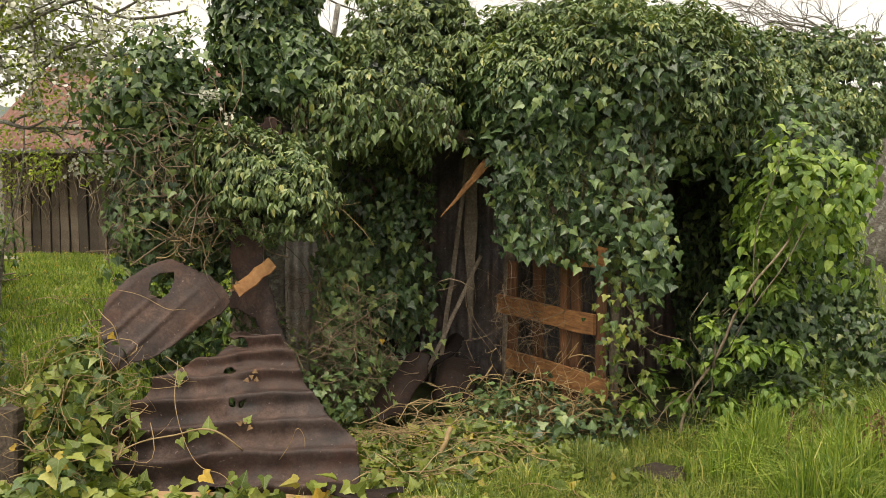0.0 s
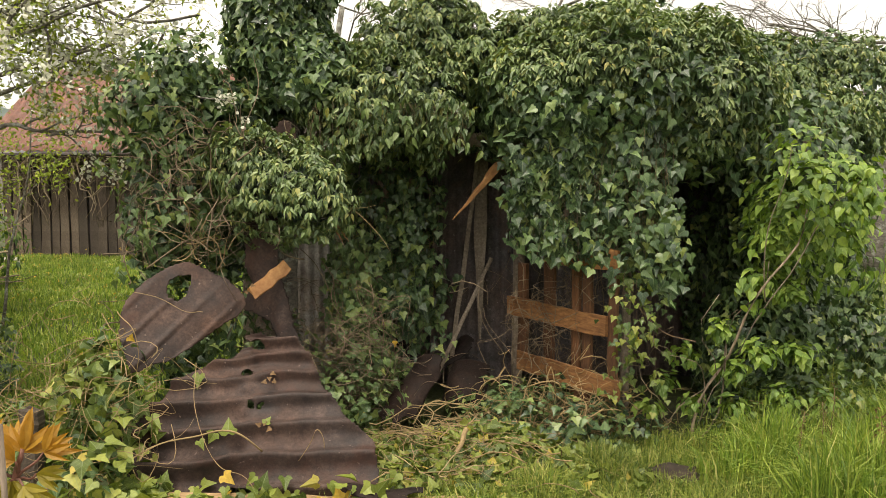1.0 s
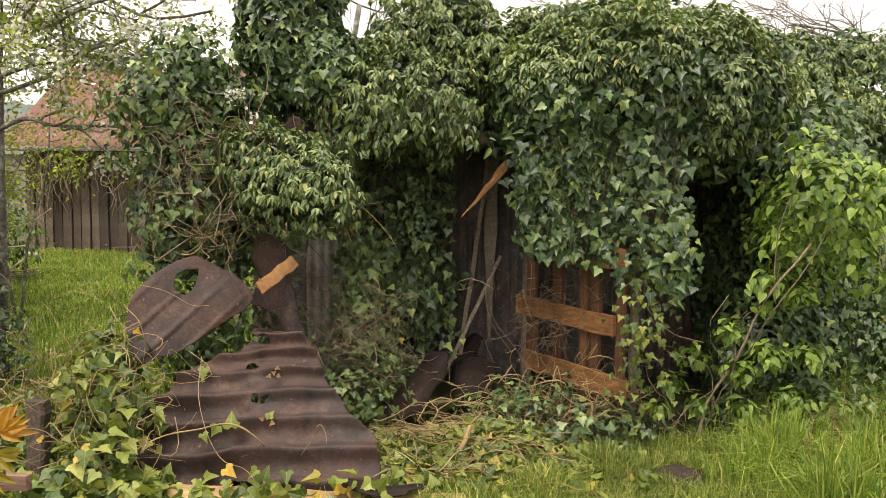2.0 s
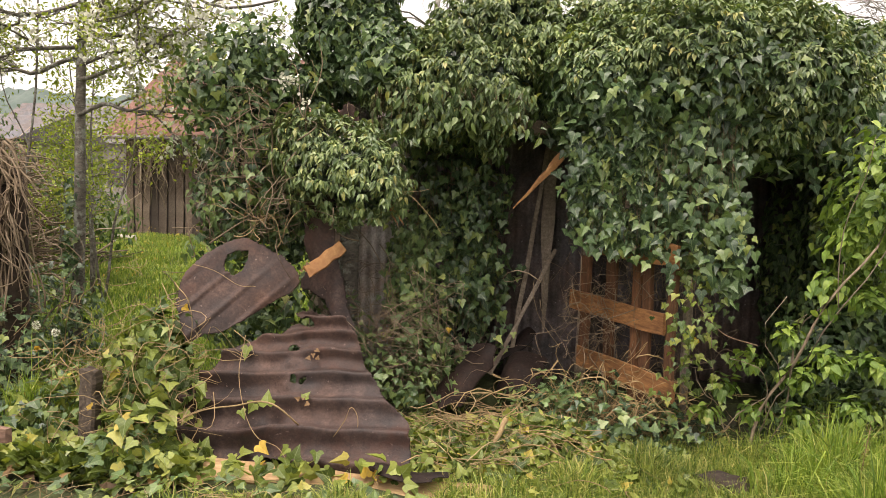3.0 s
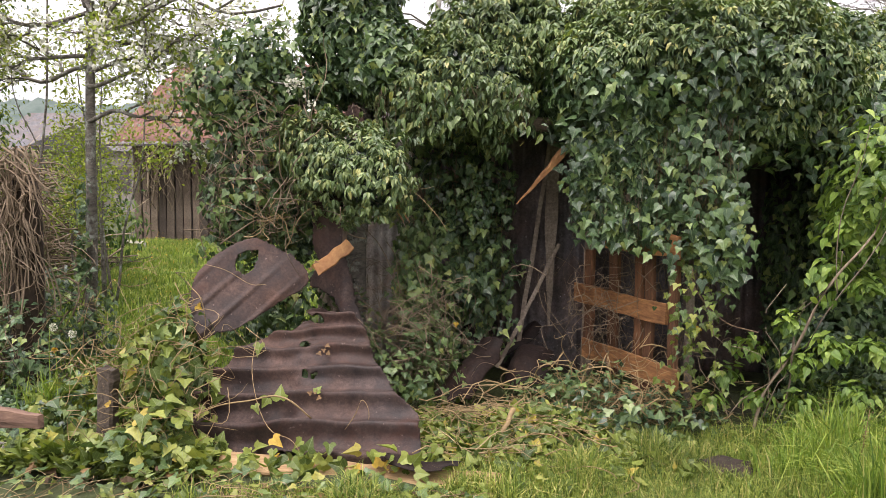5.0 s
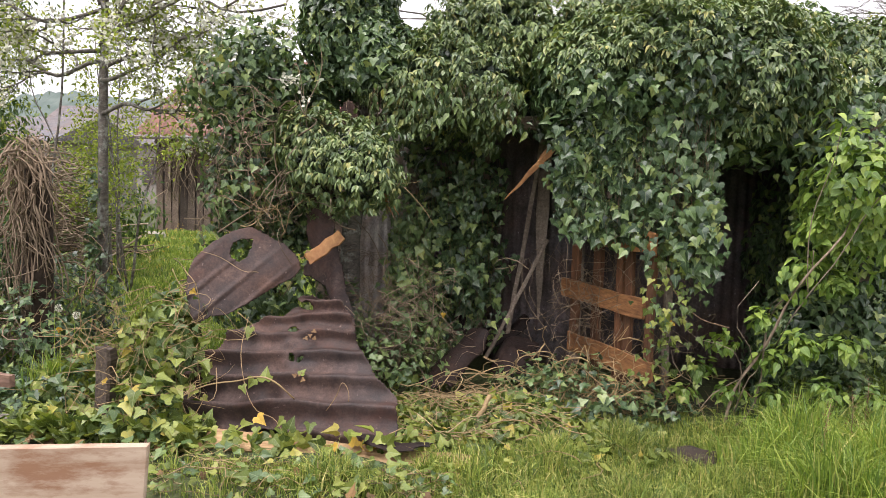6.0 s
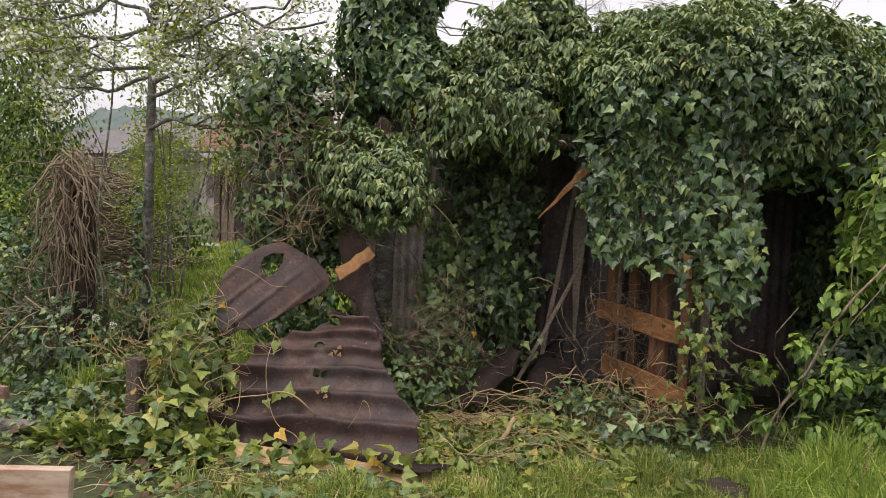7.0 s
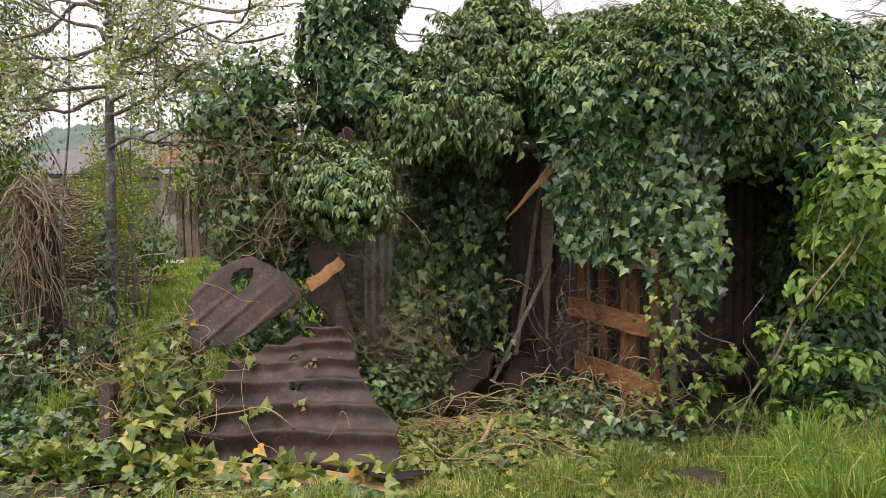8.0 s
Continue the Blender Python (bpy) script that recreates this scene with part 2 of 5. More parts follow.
M_GROUND, nt_, b_ = mat("earth_and_grass", 0.95)
n_ = noise_tex(nt_, 1.1, 8, 0.65)
n2_ = noise_tex(nt_, 30, 6, 0.7)
r_ = ramp(nt_, [(0.3, (0.045, 0.036, 0.024)), (0.45, (0.05, 0.06, 0.022)), (0.7, (0.085, 0.11, 0.03))])
r2_ = ramp(nt_, [(0.3, (0.5, 0.5, 0.48)), (0.7, (1.25, 1.25, 1.2))])
nt_.links.new(n_.outputs[0], r_.inputs[0])
nt_.links.new(n2_.outputs[0], r2_.inputs[0])
nt_.links.new(mix(nt_, r_.outputs[0], r2_.outputs[0], 1.0, "MULTIPLY"), b_.inputs[0])
bump(nt_, b_, n2_.outputs[0], 0.8, 0.03)
M_ROAD, nt_, b_ = mat("asphalt", 0.9)
n_ = noise_tex(nt_, 8, 8)
r_ = ramp(nt_, [(0.3, (0.16, 0.16, 0.16)), (0.7, (0.26, 0.26, 0.26))])
nt_.links.new(n_.outputs[0], r_.inputs[0])
nt_.links.new(r_.outputs[0], b_.inputs[0])
# woodland green greyed towards blue: the distance haze is mixed into the colour
M_HILL, nt_, b_ = mat("hazy_wooded_hill", 1.0)
n_ = noise_tex(nt_, 0.12, 8, 0.7)
r_ = ramp(nt_, [(0.3, (0.07, 0.1, 0.09)), (0.7, (0.13, 0.16, 0.14))])
nt_.links.new(n_.outputs[0], r_.inputs[0])
nt_.links.new(r_.outputs[0], b_.inputs[0])


# ---- mesh helpers ----
def part(name, bm, material, parent=None, label=""):
    """Link a bmesh as one mesh object under a thing."""
    me = bpy.data.meshes.new(name)
    bm.to_mesh(me)
    bm.free()
    me.materials.append(material)
    ob = new(name, me)
    ob.parent = parent
    if label:
        ob["label"] = label
    return ob


def soup(name, verts, faces, material, parent=None, label="", smooth=False, uv=None):
    me = bpy.data.meshes.new(name)
    me.from_pydata(np.asarray(verts).tolist(), [], faces.tolist() if isinstance(faces, np.ndarray) else [tuple(map(int, f)) for f in faces])
    me.materials.append(material)
    if smooth:
        me.polygons.foreach_set("use_smooth", np.ones(len(me.polygons), dtype=bool))
    if uv is not None:
        layer = me.uv_layers.new(name="leaf")
        where = np.zeros(len(me.loops), dtype=np.int32)
        me.loops.foreach_get("vertex_index", where)
        tile = np.asarray(uv, dtype=np.float32)[where % len(uv)]
        layer.data.foreach_set("uv", tile.ravel())
    ob = new(name, me)
    ob.parent = parent
    if label:
        ob["label"] = label
    return ob


def empty(name, label, category, group="", kind="", m=None):
    e = tagged(new(name), label, category, group, kind)
    if m is not None:
        e.matrix_world = m
    return e


def wave(p, k=1.0, seed=0):
    """Smooth lumpy noise, about -1 to 1."""
    r = np.random.default_rng(seed)
    out = np.zeros(len(p))
    for i in range(6):
        d = r.normal(size=3) * k * (1 + 0.45 * i)
        out += np.sin(p @ d + r.uniform(0, 6.28)) / (1 + 0.45 * i)
    return out / 2.6


def ground_z(x, y):
    x, y = np.asarray(x, float), np.asarray(y, float)
    rise = np.clip((y - 4.5) / 11.0, 0, 1) * 0.30
    fade = np.clip((y - 20) / 20, 0, 1)
    bumps = 0.02 * np.sin(1.9 * x + 0.7 * y) + 0.015 * np.sin(3.1 * y - 2.2 * x + 1) + 0.01 * np.sin(7 * x + 5 * y)
    return rise * (1 - fade) + bumps * np.clip(1.5 - np.hypot(x, y - 5) / 25, 0, 1)


# leaf outlines: unit length, tip along +y, folded on the midrib
def fan(outline, mid, fold, droop):
    pts = [(x, y, fold * abs(x) - droop * y * y) for x, y in outline]
    v = np.array(pts + [(0, mid, -droop * mid * mid)])
    n = len(outline)
    f = np.array([(i, (i + 1) % n, n) for i in range(n)])
    return v, f


LEAF_IVY = fan([(0, 0.03), (0.2, -0.12), (0.4, -0.03), (0.54, 0.22), (0.34, 0.32), (0.25, 0.5), (0, 0.98), (-0.25, 0.5), (-0.34, 0.32), (-0.54, 0.22), (-0.4, -0.03), (-0.2, -0.12)], 0.25, 0.22, 0.22)
LEAF_LANCE = fan([(0, 0), (0.19, 0.16), (0.24, 0.42), (0.1, 0.82), (0, 1.02), (-0.1, 0.82), (-0.24, 0.42), (-0.19, 0.16)], 0.38, 0.4, 0.32)
LEAF_NARROW = fan([(0, 0), (0.13, 0.3), (0.14, 0.55), (0.06, 0.88), (0, 1.05), (-0.06, 0.88), (-0.14, 0.55), (-0.13, 0.3)], 0.4, 0.35, 0.2)
LEAF_HEART = fan([(0, 0), (0.22, -0.04), (0.36, 0.2), (0.28, 0.55), (0.1, 0.85), (0, 1.05), (-0.1, 0.85), (-0.28, 0.55), (-0.36, 0.2), (-0.22, -0.04)], 0.35, 0.22, 0.2)
LEAF_SMALL = fan([(0, 0), (0.24, 0.35), (0.12, 0.8), (0, 1), (-0.12, 0.8), (-0.24, 0.35)], 0.4, 0.25, 0.1)
LEAF_HAIR = fan([(0, 0), (0.03, 0.5), (0.12, 1), (-0.12, 1), (-0.03, 0.5)], 0.5, 0.1, 0.0)
PETAL = fan([(0, 0), (0.4, 0.3), (0.35, 0.75), (0, 0.95), (-0.35, 0.75), (-0.4, 0.3)], 0.5, -0.2, -0.1)


def norm(v):
    return v / np.maximum(np.linalg.norm(v, axis=-1, keepdims=True), 1e-9)


def leaves(tpl, pos, nrm, tip, size):
    """Verts and faces of many leaves at pos, facing nrm, their tips towards tip."""
    tv, tf = tpl
    nrm = norm(nrm)
    tip = norm(tip - (tip * nrm).sum(1, keepdims=True) * nrm)
    side = np.cross(tip, nrm)
    size = np.asarray(size)[:, None, None]
    k = len(tv)
    wid = rng.uniform(0.82, 1.15, (len(pos), 1, 1))
    v = pos[:, None, :] + size * (wid * tv[None, :, 0:1] * side[:, None] + tv[None, :, 1:2] * tip[:, None] + tv[None, :, 2:3] * nrm[:, None] * rng.uniform(0.3, 1.6, (len(pos), 1, 1)))
    f = tf[None] + (np.arange(len(pos)) * k)[:, None, None]
    return v.reshape(-1, 3), f.reshape(-1, 3)


def clump_points(clumps, per_m2, depth=0.3, back=0.45, lump=0.09, seed=0):
    """Points and outward ways on the outside of a heap of ellipsoids."""
    r = np.random.default_rng(seed)
    P, N = [], []
    for i, (cx, cy, cz, rx, ry, rz) in enumerate(clumps):
        c, rad = np.array((cx, cy, cz)), np.array((rx, ry, rz))
        area = 4 * math.pi * (((rx * ry) ** 1.6 + (rx * rz) ** 1.6 + (ry * rz) ** 1.6) / 3) ** (1 / 1.6)
        n = int(area * per_m2)
        d = norm(r.normal(size=(n, 3)))
        q = 1 - depth * r.uniform(0, 1, n) ** 1.7
        nn = norm(d / rad)
        p = c + d * rad * q[:, None]
        p += nn * (lump * wave(p, 5.5, seed + 3))[:, None]
        keep = np.ones(n, bool)
        for j, (ax, ay, az, bx, by, bz) in enumerate(clumps):
            if j != i:
                keep &= (((p - (ax, ay, az)) / (bx, by, bz)) ** 2).sum(1) > 0.52
        keep &= (nn[:, 1] < 0.35) | (r.uniform(size=n) < back)
        P.append(p[keep])
        N.append(nn[keep])
    return np.concatenate(P), np.concatenate(N)


def leafy(name, clumps, per_m2, tpl, size, material, parent, depth=0.35, back=0.45, up=0.35, hang=1.0, wild=0.5, lump=0.09, seed=0, label="", rosette=0, gaps=0.25):
    """Foliage over a heap of ellipsoids; rosette: leaves to a shoot; gaps: how much of it stays open."""
    p, n = clump_points(clumps, per_m2 / max(rosette, 1), depth, back, lump, seed)
    r = np.random.default_rng(seed + 50)
    keep = wave(p, 14.0, seed + 9) > -1.0 + 1.6 * gaps * r.uniform(0.6, 1.4, len(p))
    p, n = p[keep], n[keep]
    if rosette:
        p, n = np.repeat(p, rosette, 0), np.repeat(n, rosette, 0)
        k = len(p)
        away = norm(r.normal(size=(k, 3)))
        tip = away * 0.7 + n * 0.35 + np.array((0, 0, -0.85 * hang))
        face = n * 0.8 + away * 0.35 + np.array((0, 0, 0.3 + up)) + r.normal(size=(k, 3)) * 0.3
        p = p + away * 0.012
    else:
        k = len(p)
        face = n + np.array((0, 0, up)) + r.normal(size=(k, 3)) * wild
        tip = np.array((0, 0, -hang)) + r.normal(size=(k, 3)) * 0.45 + n * 0.25
    s = r.uniform(size[0], size[1], k)
    v, f = leaves(tpl, p, face, tip, s)
    ob = soup(name, v, f, material, parent, label, uv=tpl[0][:, :2])
    return tagged(ob, kind="stuff")


def tube_mesh(paths, sides=5):
    """Verts and faces of many tapered tubes: each path is (points, radius at start, radius at end)."""
    V, F, base = [], [], 0
    ang = np.linspace(0, 2 * math.pi, sides, endpoint=False)
    for pts, r0, r1 in paths:
        pts = np.asarray(pts, float)
        m = len(pts)
        t = norm(np.gradient(pts, axis=0))
        ref = np.where(np.abs(t[:, 2:3]) > 0.9, np.array([[1.0, 0, 0]]), np.array([[0, 0, 1.0]]))
        a = norm(np.cross(t, ref))
        b = np.cross(t, a)
        rad = np.linspace(r0, r1, m)[:, None, None]
        ring = pts[:, None] + rad * (np.cos(ang)[None, :, None] * a[:, None] + np.sin(ang)[None, :, None] * b[:, None])
        V.append(ring.reshape(-1, 3))
        for i in range(m - 1):
            for j in range(sides):
                q, w = base + i * sides, (j + 1) % sides
                F.append((q + j, q + w, q + sides + w, q + sides + j))
        F.append(tuple(base + j for j in reversed(range(sides))))
        F.append(tuple(base + (m - 1) * sides + j for j in range(sides)))
        base += m * sides
    return np.concatenate(V), F


def tubes(name, paths, material, parent=None, sides=5, label=""):
    v, f = tube_mesh(paths, sides)
    return soup(name, v, f, material, parent, label, smooth=True)


def tubes_each(name, paths, material, parent, sides=4):
    """One object for each tube."""
    for one in paths:
        v, f = tube_mesh([one], sides)
        soup(name, v, f, material, parent, smooth=True)


def wander(a, b, n=8, amp=0.05, sag=0.0, seed=0):
    """A smoothly crooked line from a to b."""
    r = np.random.default_rng(seed)
    t = np.linspace(0, 1, n)[:, None]
    p = np.asarray(a) * (1 - t) + np.asarray(b) * t
    for k in range(1, 5):
        p = p + np.sin(k * math.pi * t + (0 if k == 1 else 0)) * r.normal(size=(1, 3)) * amp / k
    p[:, 2] -= (sag * 4 * t * (1 - t))[:, 0]
    return p


def board(name, length, width, thick, material, parent, m, rough_end=0.0, label="", seg=8, bow=0.0, seed=0):
    """A timber board along its own x, with worn edges, uneven faces and, if wanted, torn ends."""
    r = np.random.default_rng(seed)
    bm = bmesh.new()
    rings = []
    for i in range(seg + 1):
        u = i / seg
        e0 = rough_end if i == seg else 0.0
        w, h = width / 2 * (1 + 0.03 * r.normal()), thick / 2 * (1 + 0.05 * r.normal())
        dy, dz = 0.004 * r.normal(), 0.003 * r.normal() + bow * 4 * u * (1 - u)
        c = min(w, h) * 0.3
        ring = []
        for sy, sz, k in ((-1, -1, 0), (1, -1, 0), (1, 1, 0), (-1, 1, 0)):
            for q in ((0, c), (c, 0)) if (sy * sz > 0) else ((c, 0), (0, c)):
                x = u * length + (r.uniform(-1, 1) * e0 if e0 else 0)
                ring.append(bm.verts.new((x, dy + sy * (w - q[0]), dz + sz * (h - q[1]))))
        rings.append(ring)
    for a, b in zip(rings, rings[1:]):
        for j in range(8):
            bm.faces.new((a[j], a[(j + 1) % 8], b[(j + 1) % 8], b[j]))
    bm.faces.new(list(reversed(rings[0])))
    bm.faces.new(rings[-1])
    bmesh.ops.recalc_face_normals(bm, faces=bm.faces)
    ob = part(name, bm, material, parent, label)
    ob.matrix_world = m
    return ob


def along(a, b, face=(0, -1, 0)):
    """A pose whose x runs from a to b and whose z looks towards face."""
    a, b, z = Vector(a), Vector(b), Vector(face)
    x = (b - a).normalized()
    y = z.cross(x).normalized()
    z = x.cross(y)
    return Matrix(((x.x, y.x, z.x, a.x), (x.y, y.y, z.y, a.y), (x.z, y.z, z.z, a.z), (0, 0, 0, 1)))


def inside(poly, x, y):
    k = False
    for (x0, y0), (x1, y1) in zip(poly, poly[1:] + poly[:1]):
        if (y0 > y) != (y1 > y) and x < (x1 - x0) * (y - y0) / (y1 - y0) + x0:
            k = not k
    return k


def tin(name, size, cells, place, material, parent=None, keep=None, thick=0.003, label="", ragged=0.3, seed=0):
    """A sheet of tin over u, v in metres, bent by place(u, v); keep(u, v) cuts its outline and holes."""
    r = np.random.default_rng(seed)
    bm = bmesh.new()
    nu, nv = cells
    grid = {}
    for i in range(nu + 1):
        for j in range(nv + 1):
            u, v = size[0] * i / nu, size[1] * j / nv
            grid[i, j] = bm.verts.new(place(u, v))
    for i in range(nu):
        for j in range(nv):
            u, v = size[0] * (i + 0.5 + ragged * r.uniform(-1, 1)) / nu, size[1] * (j + 0.5 + ragged * r.uniform(-1, 1)) / nv
            if keep is None or keep(u, v):
                bm.faces.new((grid[i, j], grid[i + 1, j], grid[i + 1, j + 1], grid[i, j + 1]))
    bmesh.ops.delete(bm, geom=[w for w in bm.verts if not w.link_faces], context="VERTS")
    edge = [w for w in bm.verts if w.is_boundary]
    bmesh.ops.smooth_vert(bm, verts=edge, factor=0.5, use_axis_x=True, use_axis_y=True, use_axis_z=True)
    for f in bm.faces:
        f.smooth = True
    ob = part(name, bm, material, parent, label)
    mod = ob.modifiers.new("thickness", "SOLIDIFY")
    mod.thickness, mod.offset = thick, 0
    return ob


def blades(name, x, y, h, material, parent=None, width=0.006, lean=0.35, z=None, seed=0, label=""):
    """Grass: one bent, tapering blade at each x, y."""
    r = np.random.default_rng(seed)
    n = len(x)
    z = ground_z(x, y) if z is None else z
    root = np.stack([x, y, z - 0.01], 1)
    a = r.uniform(0, 6.283, n)
    side = np.stack([np.cos(a), np.sin(a), np.zeros(n)], 1)
    b = r.uniform(0, 6.283, n)
    fall = np.stack([np.cos(b), np.sin(b), np.zeros(n)], 1) * (np.abs(r.normal(size=n)) * lean)[:, None]
    h = np.asarray(h) * np.ones(n)
    w = width * r.uniform(0.6, 1.4, n)[:, None]
    up = np.array((0, 0, 1.0))
    mid = root + h[:, None] * (up * 0.55 + fall * 0.25)
    tip = root + h[:, None] * (up * 0.95 + fall * 0.95 - up * 0.25 * (np.linalg.norm(fall, axis=1, keepdims=True)))
    V = np.stack([root - side * w * 0.5, root + side * w * 0.5, mid + side * w * 0.4, mid - side * w * 0.4, tip], 1).reshape(-1, 3)
    k = (np.arange(n) * 5)[:, None]
    F = np.concatenate([k + [0, 1, 2], k + [0, 2, 3], k + [3, 2, 4]])
    ob = soup(name, V, F, material, parent, label)
    return ob

# ---- ground ----
gx = np.concatenate([-np.geomspace(300, 8.2, 16), np.linspace(-8, 8, 129), np.geomspace(8.2, 300, 16)])
gy = np.concatenate([-np.geomspace(200, 3.2, 12), np.linspace(-3, 18, 169), np.geomspace(18.2, 500, 18)])
X, Y = np.meshgrid(gx, gy, indexing="ij")
gv = np.stack([X, Y, ground_z(X, Y)], -1).reshape(-1, 3)
ni, nj = len(gx), len(gy)
ii, jj = np.meshgrid(np.arange(ni - 1), np.arange(nj - 1), indexing="ij")
q0 = (ii * nj + jj).ravel()
ground = soup("ground", gv, np.stack([q0, q0 + nj, q0 + nj + 1, q0 + 1], 1), M_GROUND, smooth=True)
tagged(ground, "grassy earth ground with worn brown patches", "ground", kind="structure")

# ---- the ruined tin shed ----
shed = empty("shed", "collapsing corrugated iron shed smothered in ivy", "shed")
PITCH = 0.076


def ribs(a, b, z0, z1, amp=0.009, pitch=PITCH, warp=0.015):
    """A place function for an upright sheet from a to b with upright ribs."""
    ax, ay, bx, by = *a, *b
    L = math.hypot(bx - ax, by - ay)
    nx, ny = (by - ay) / L, -(bx - ax) / L

    def place(u, v):
        k = amp * math.sin(2 * math.pi * u / pitch) + warp * math.sin(2.3 * u + 1.7 * v)
        return (ax + (bx - ax) * u / L + nx * k, ay + (by - ay) * u / L + ny * k, z0 + v)
    return L, z1 - z0, place


def wall_tin(name, a, b, z0, z1, material, keep=None, label="", seed=0):
    L, H, place = ribs(a, b, z0, z1)
    return tin(name, (L, H), (int(L / PITCH * 8), 14), place, material, shed, keep, label=label, seed=seed)


wall_tin("back_wall", (-1.7, 6.75), (2.5, 6.62), 0.0, 2.2, M_DARKIRON, label="dark corrugated iron back wall")
wall_tin("leaning_sheet", (-0.2, 6.46), (0.48, 6.40), 0.02, 2.1, M_DARKIRON, label="dark brown corrugated sheet standing in the doorway")
wall_tin("front_panel", (-1.62, 6.22), (-0.9, 6.24), 0.1, 2.0, M_GALV, label="grey galvanised corrugated panel")
wall_tin("side_wall", (-1.7, 6.75), (-1.66, 6.22), 0.0, 2.1, M_DARKIRON)
wall_tin("side_wall", (2.5, 6.62), (2.45, 5.6), 0.0, 2.1, M_DARKIRON)


def roof_place(u, v):
    return (-0.98 + u, 5.75 + v, 2.02 + 0.06 * v / 1.5 + 0.01 * math.sin(2 * math.pi * u / PITCH) + 0.03 * math.sin(1.9 * u + v))


tin("roof", (3.55, 1.15), (340, 10), roof_place, M_DARKIRON, shed, label="corrugated iron roof under ivy")
for px, py in ((0.5, 6.3), (2.42, 5.6), (-1.6, 6.1), (-0.86, 6.2)):
    board("post", 2.05, 0.085, 0.08, M_GREYWOOD, shed, along((px, py, 0), (px + 0.02, py, 2.05)), seed=int(px * 10) + 40)
board("roof_beam", 4.1, 0.1, 0.06, M_GREYWOOD, shed, along((-1.7, 5.75, 2.0), (2.4, 5.75, 2.0)), seed=5)
for k, px in enumerate((-0.62, -0.36, -0.5)):
    board("wall_board", 1.75, 0.1, 0.02, M_GREYWOOD, shed, along((px, 6.66 - 0.02 * k, 0.05), (px + 0.03, 6.66, 1.8)), seed=60 + k)
# a torn flap of tin under the eaves
tin("torn_flap", (0.26, 0.24), (16, 14), lambda u, v: (-1.33 + u, 5.33 + 0.05 * math.sin(12 * u), 1.93 + v + 0.05 * u), M_RUST, shed,
    keep=lambda u, v: v < 0.03 + 0.95 * min(u, 0.34 - u), label="rusty torn flap")

# ---- fallen tin sheets ----
OUT_MAIN = [(0.4, 0.02), (1.56, 0.0), (1.57, 0.12), (1.56, 0.17), (1.535, 0.265), (1.475, 0.31), (1.4, 0.34), (1.35, 0.415), (1.27, 0.51), (1.215, 0.58), (1.145, 0.76), (1.085, 0.865), (1.0, 0.955), (0.935, 1.015), (0.8, 1.03), (0.68, 0.995), (0.745, 0.925), (0.84, 0.885), (0.7, 0.845), (0.61, 0.745), (0.455, 0.675), (0.365, 0.585), (0.27, 0.435), (0.135, 0.345), (0.14, 0.24), (0.285, 0.085)]


def main_place(u, v):
    x = -2.0 + u
    t = v / 1.03
    sx = (u - 0.9) / 0.66
    p = 2 * math.pi * (v + 0.02 * math.sin(3 * u)) / 0.15 + 0.5 + 1.1 / (1 + math.exp((u - 0.78) / 0.02))
    k = 0.052 * math.sin(p - 0.6 * math.cos(p)) * (0.75 + 0.25 * math.sin(2.3 * u + 5 * v))
    k += 0.016 * math.sin(9 * u + 3 * v) * math.sin(7 * v) + 0.014 / (1 + math.exp((u - 0.78) / 0.015)) + 0.006 * math.sin(23 * u + 4 * math.sin(9 * v)) - 0.05 * min(1.6, sx * sx) + 0.02 * math.exp(-((u - 0.8) / 0.05) ** 2) * math.sin(2 * math.pi * v / 0.134 + 1.5)
    y, z = 4.0 + 0.78 * t + 0.06 * t * t, 0.05 + 0.72 * t + 0.1 * math.sin(math.pi * t)
    return (x, y - 0.7 * k, z + 0.72 * k)


def main_keep(u, v):
    if not inside(OUT_MAIN, u, v):
        return False
    for hx, hy, r in ((0.765, 0.655, 0.026), (0.79, 0.645, 0.016), (0.835, 0.435, 0.018), (0.88, 0.425, 0.013), (0.9, 0.44, 0.009)):
        if math.hypot(u - hx, v - hy) < r:
            return False
    return True


sheet = tin("iron_sheet", (1.64, 1.06), (164, 150), main_place, M_RUST, None, main_keep, seed=3)
tagged(sheet, "rusty brown corrugated iron sheet lying torn on ivy", "iron sheet")

DC, DX, DY = Vector((-1.64, 4.70, 0.9)), Vector((0.82, 0.5, 0.12)).normalized(), Vector((-0.05, 0.42, 0.9)).normalized()
DN = DX.cross(DY).normalized()
OUT_DISC = [(-0.378, -0.045), (-0.375, 0.073), (-0.354, 0.161), (-0.268, 0.251), (-0.184, 0.29), (-0.098, 0.323), (-0.019, 0.333), (0.05, 0.296), (0.148, 0.23), (0.246, 0.167), (0.32, 0.086), (0.358, 0.033), (0.374, -0.031), (0.322, -0.097), (0.232, -0.126), (0.129, -0.181), (0.027, -0.235), (-0.091, -0.276), (-0.177, -0.267), (-0.242, -0.296), (-0.286, -0.287), (-0.328, -0.185)]
HOLE_DISC = [(-0.119, 0.178), (-0.107, 0.225), (-0.054, 0.243), (0.02, 0.231), (0.014, 0.175), (-0.006, 0.11), (-0.046, 0.083), (-0.106, 0.119)]


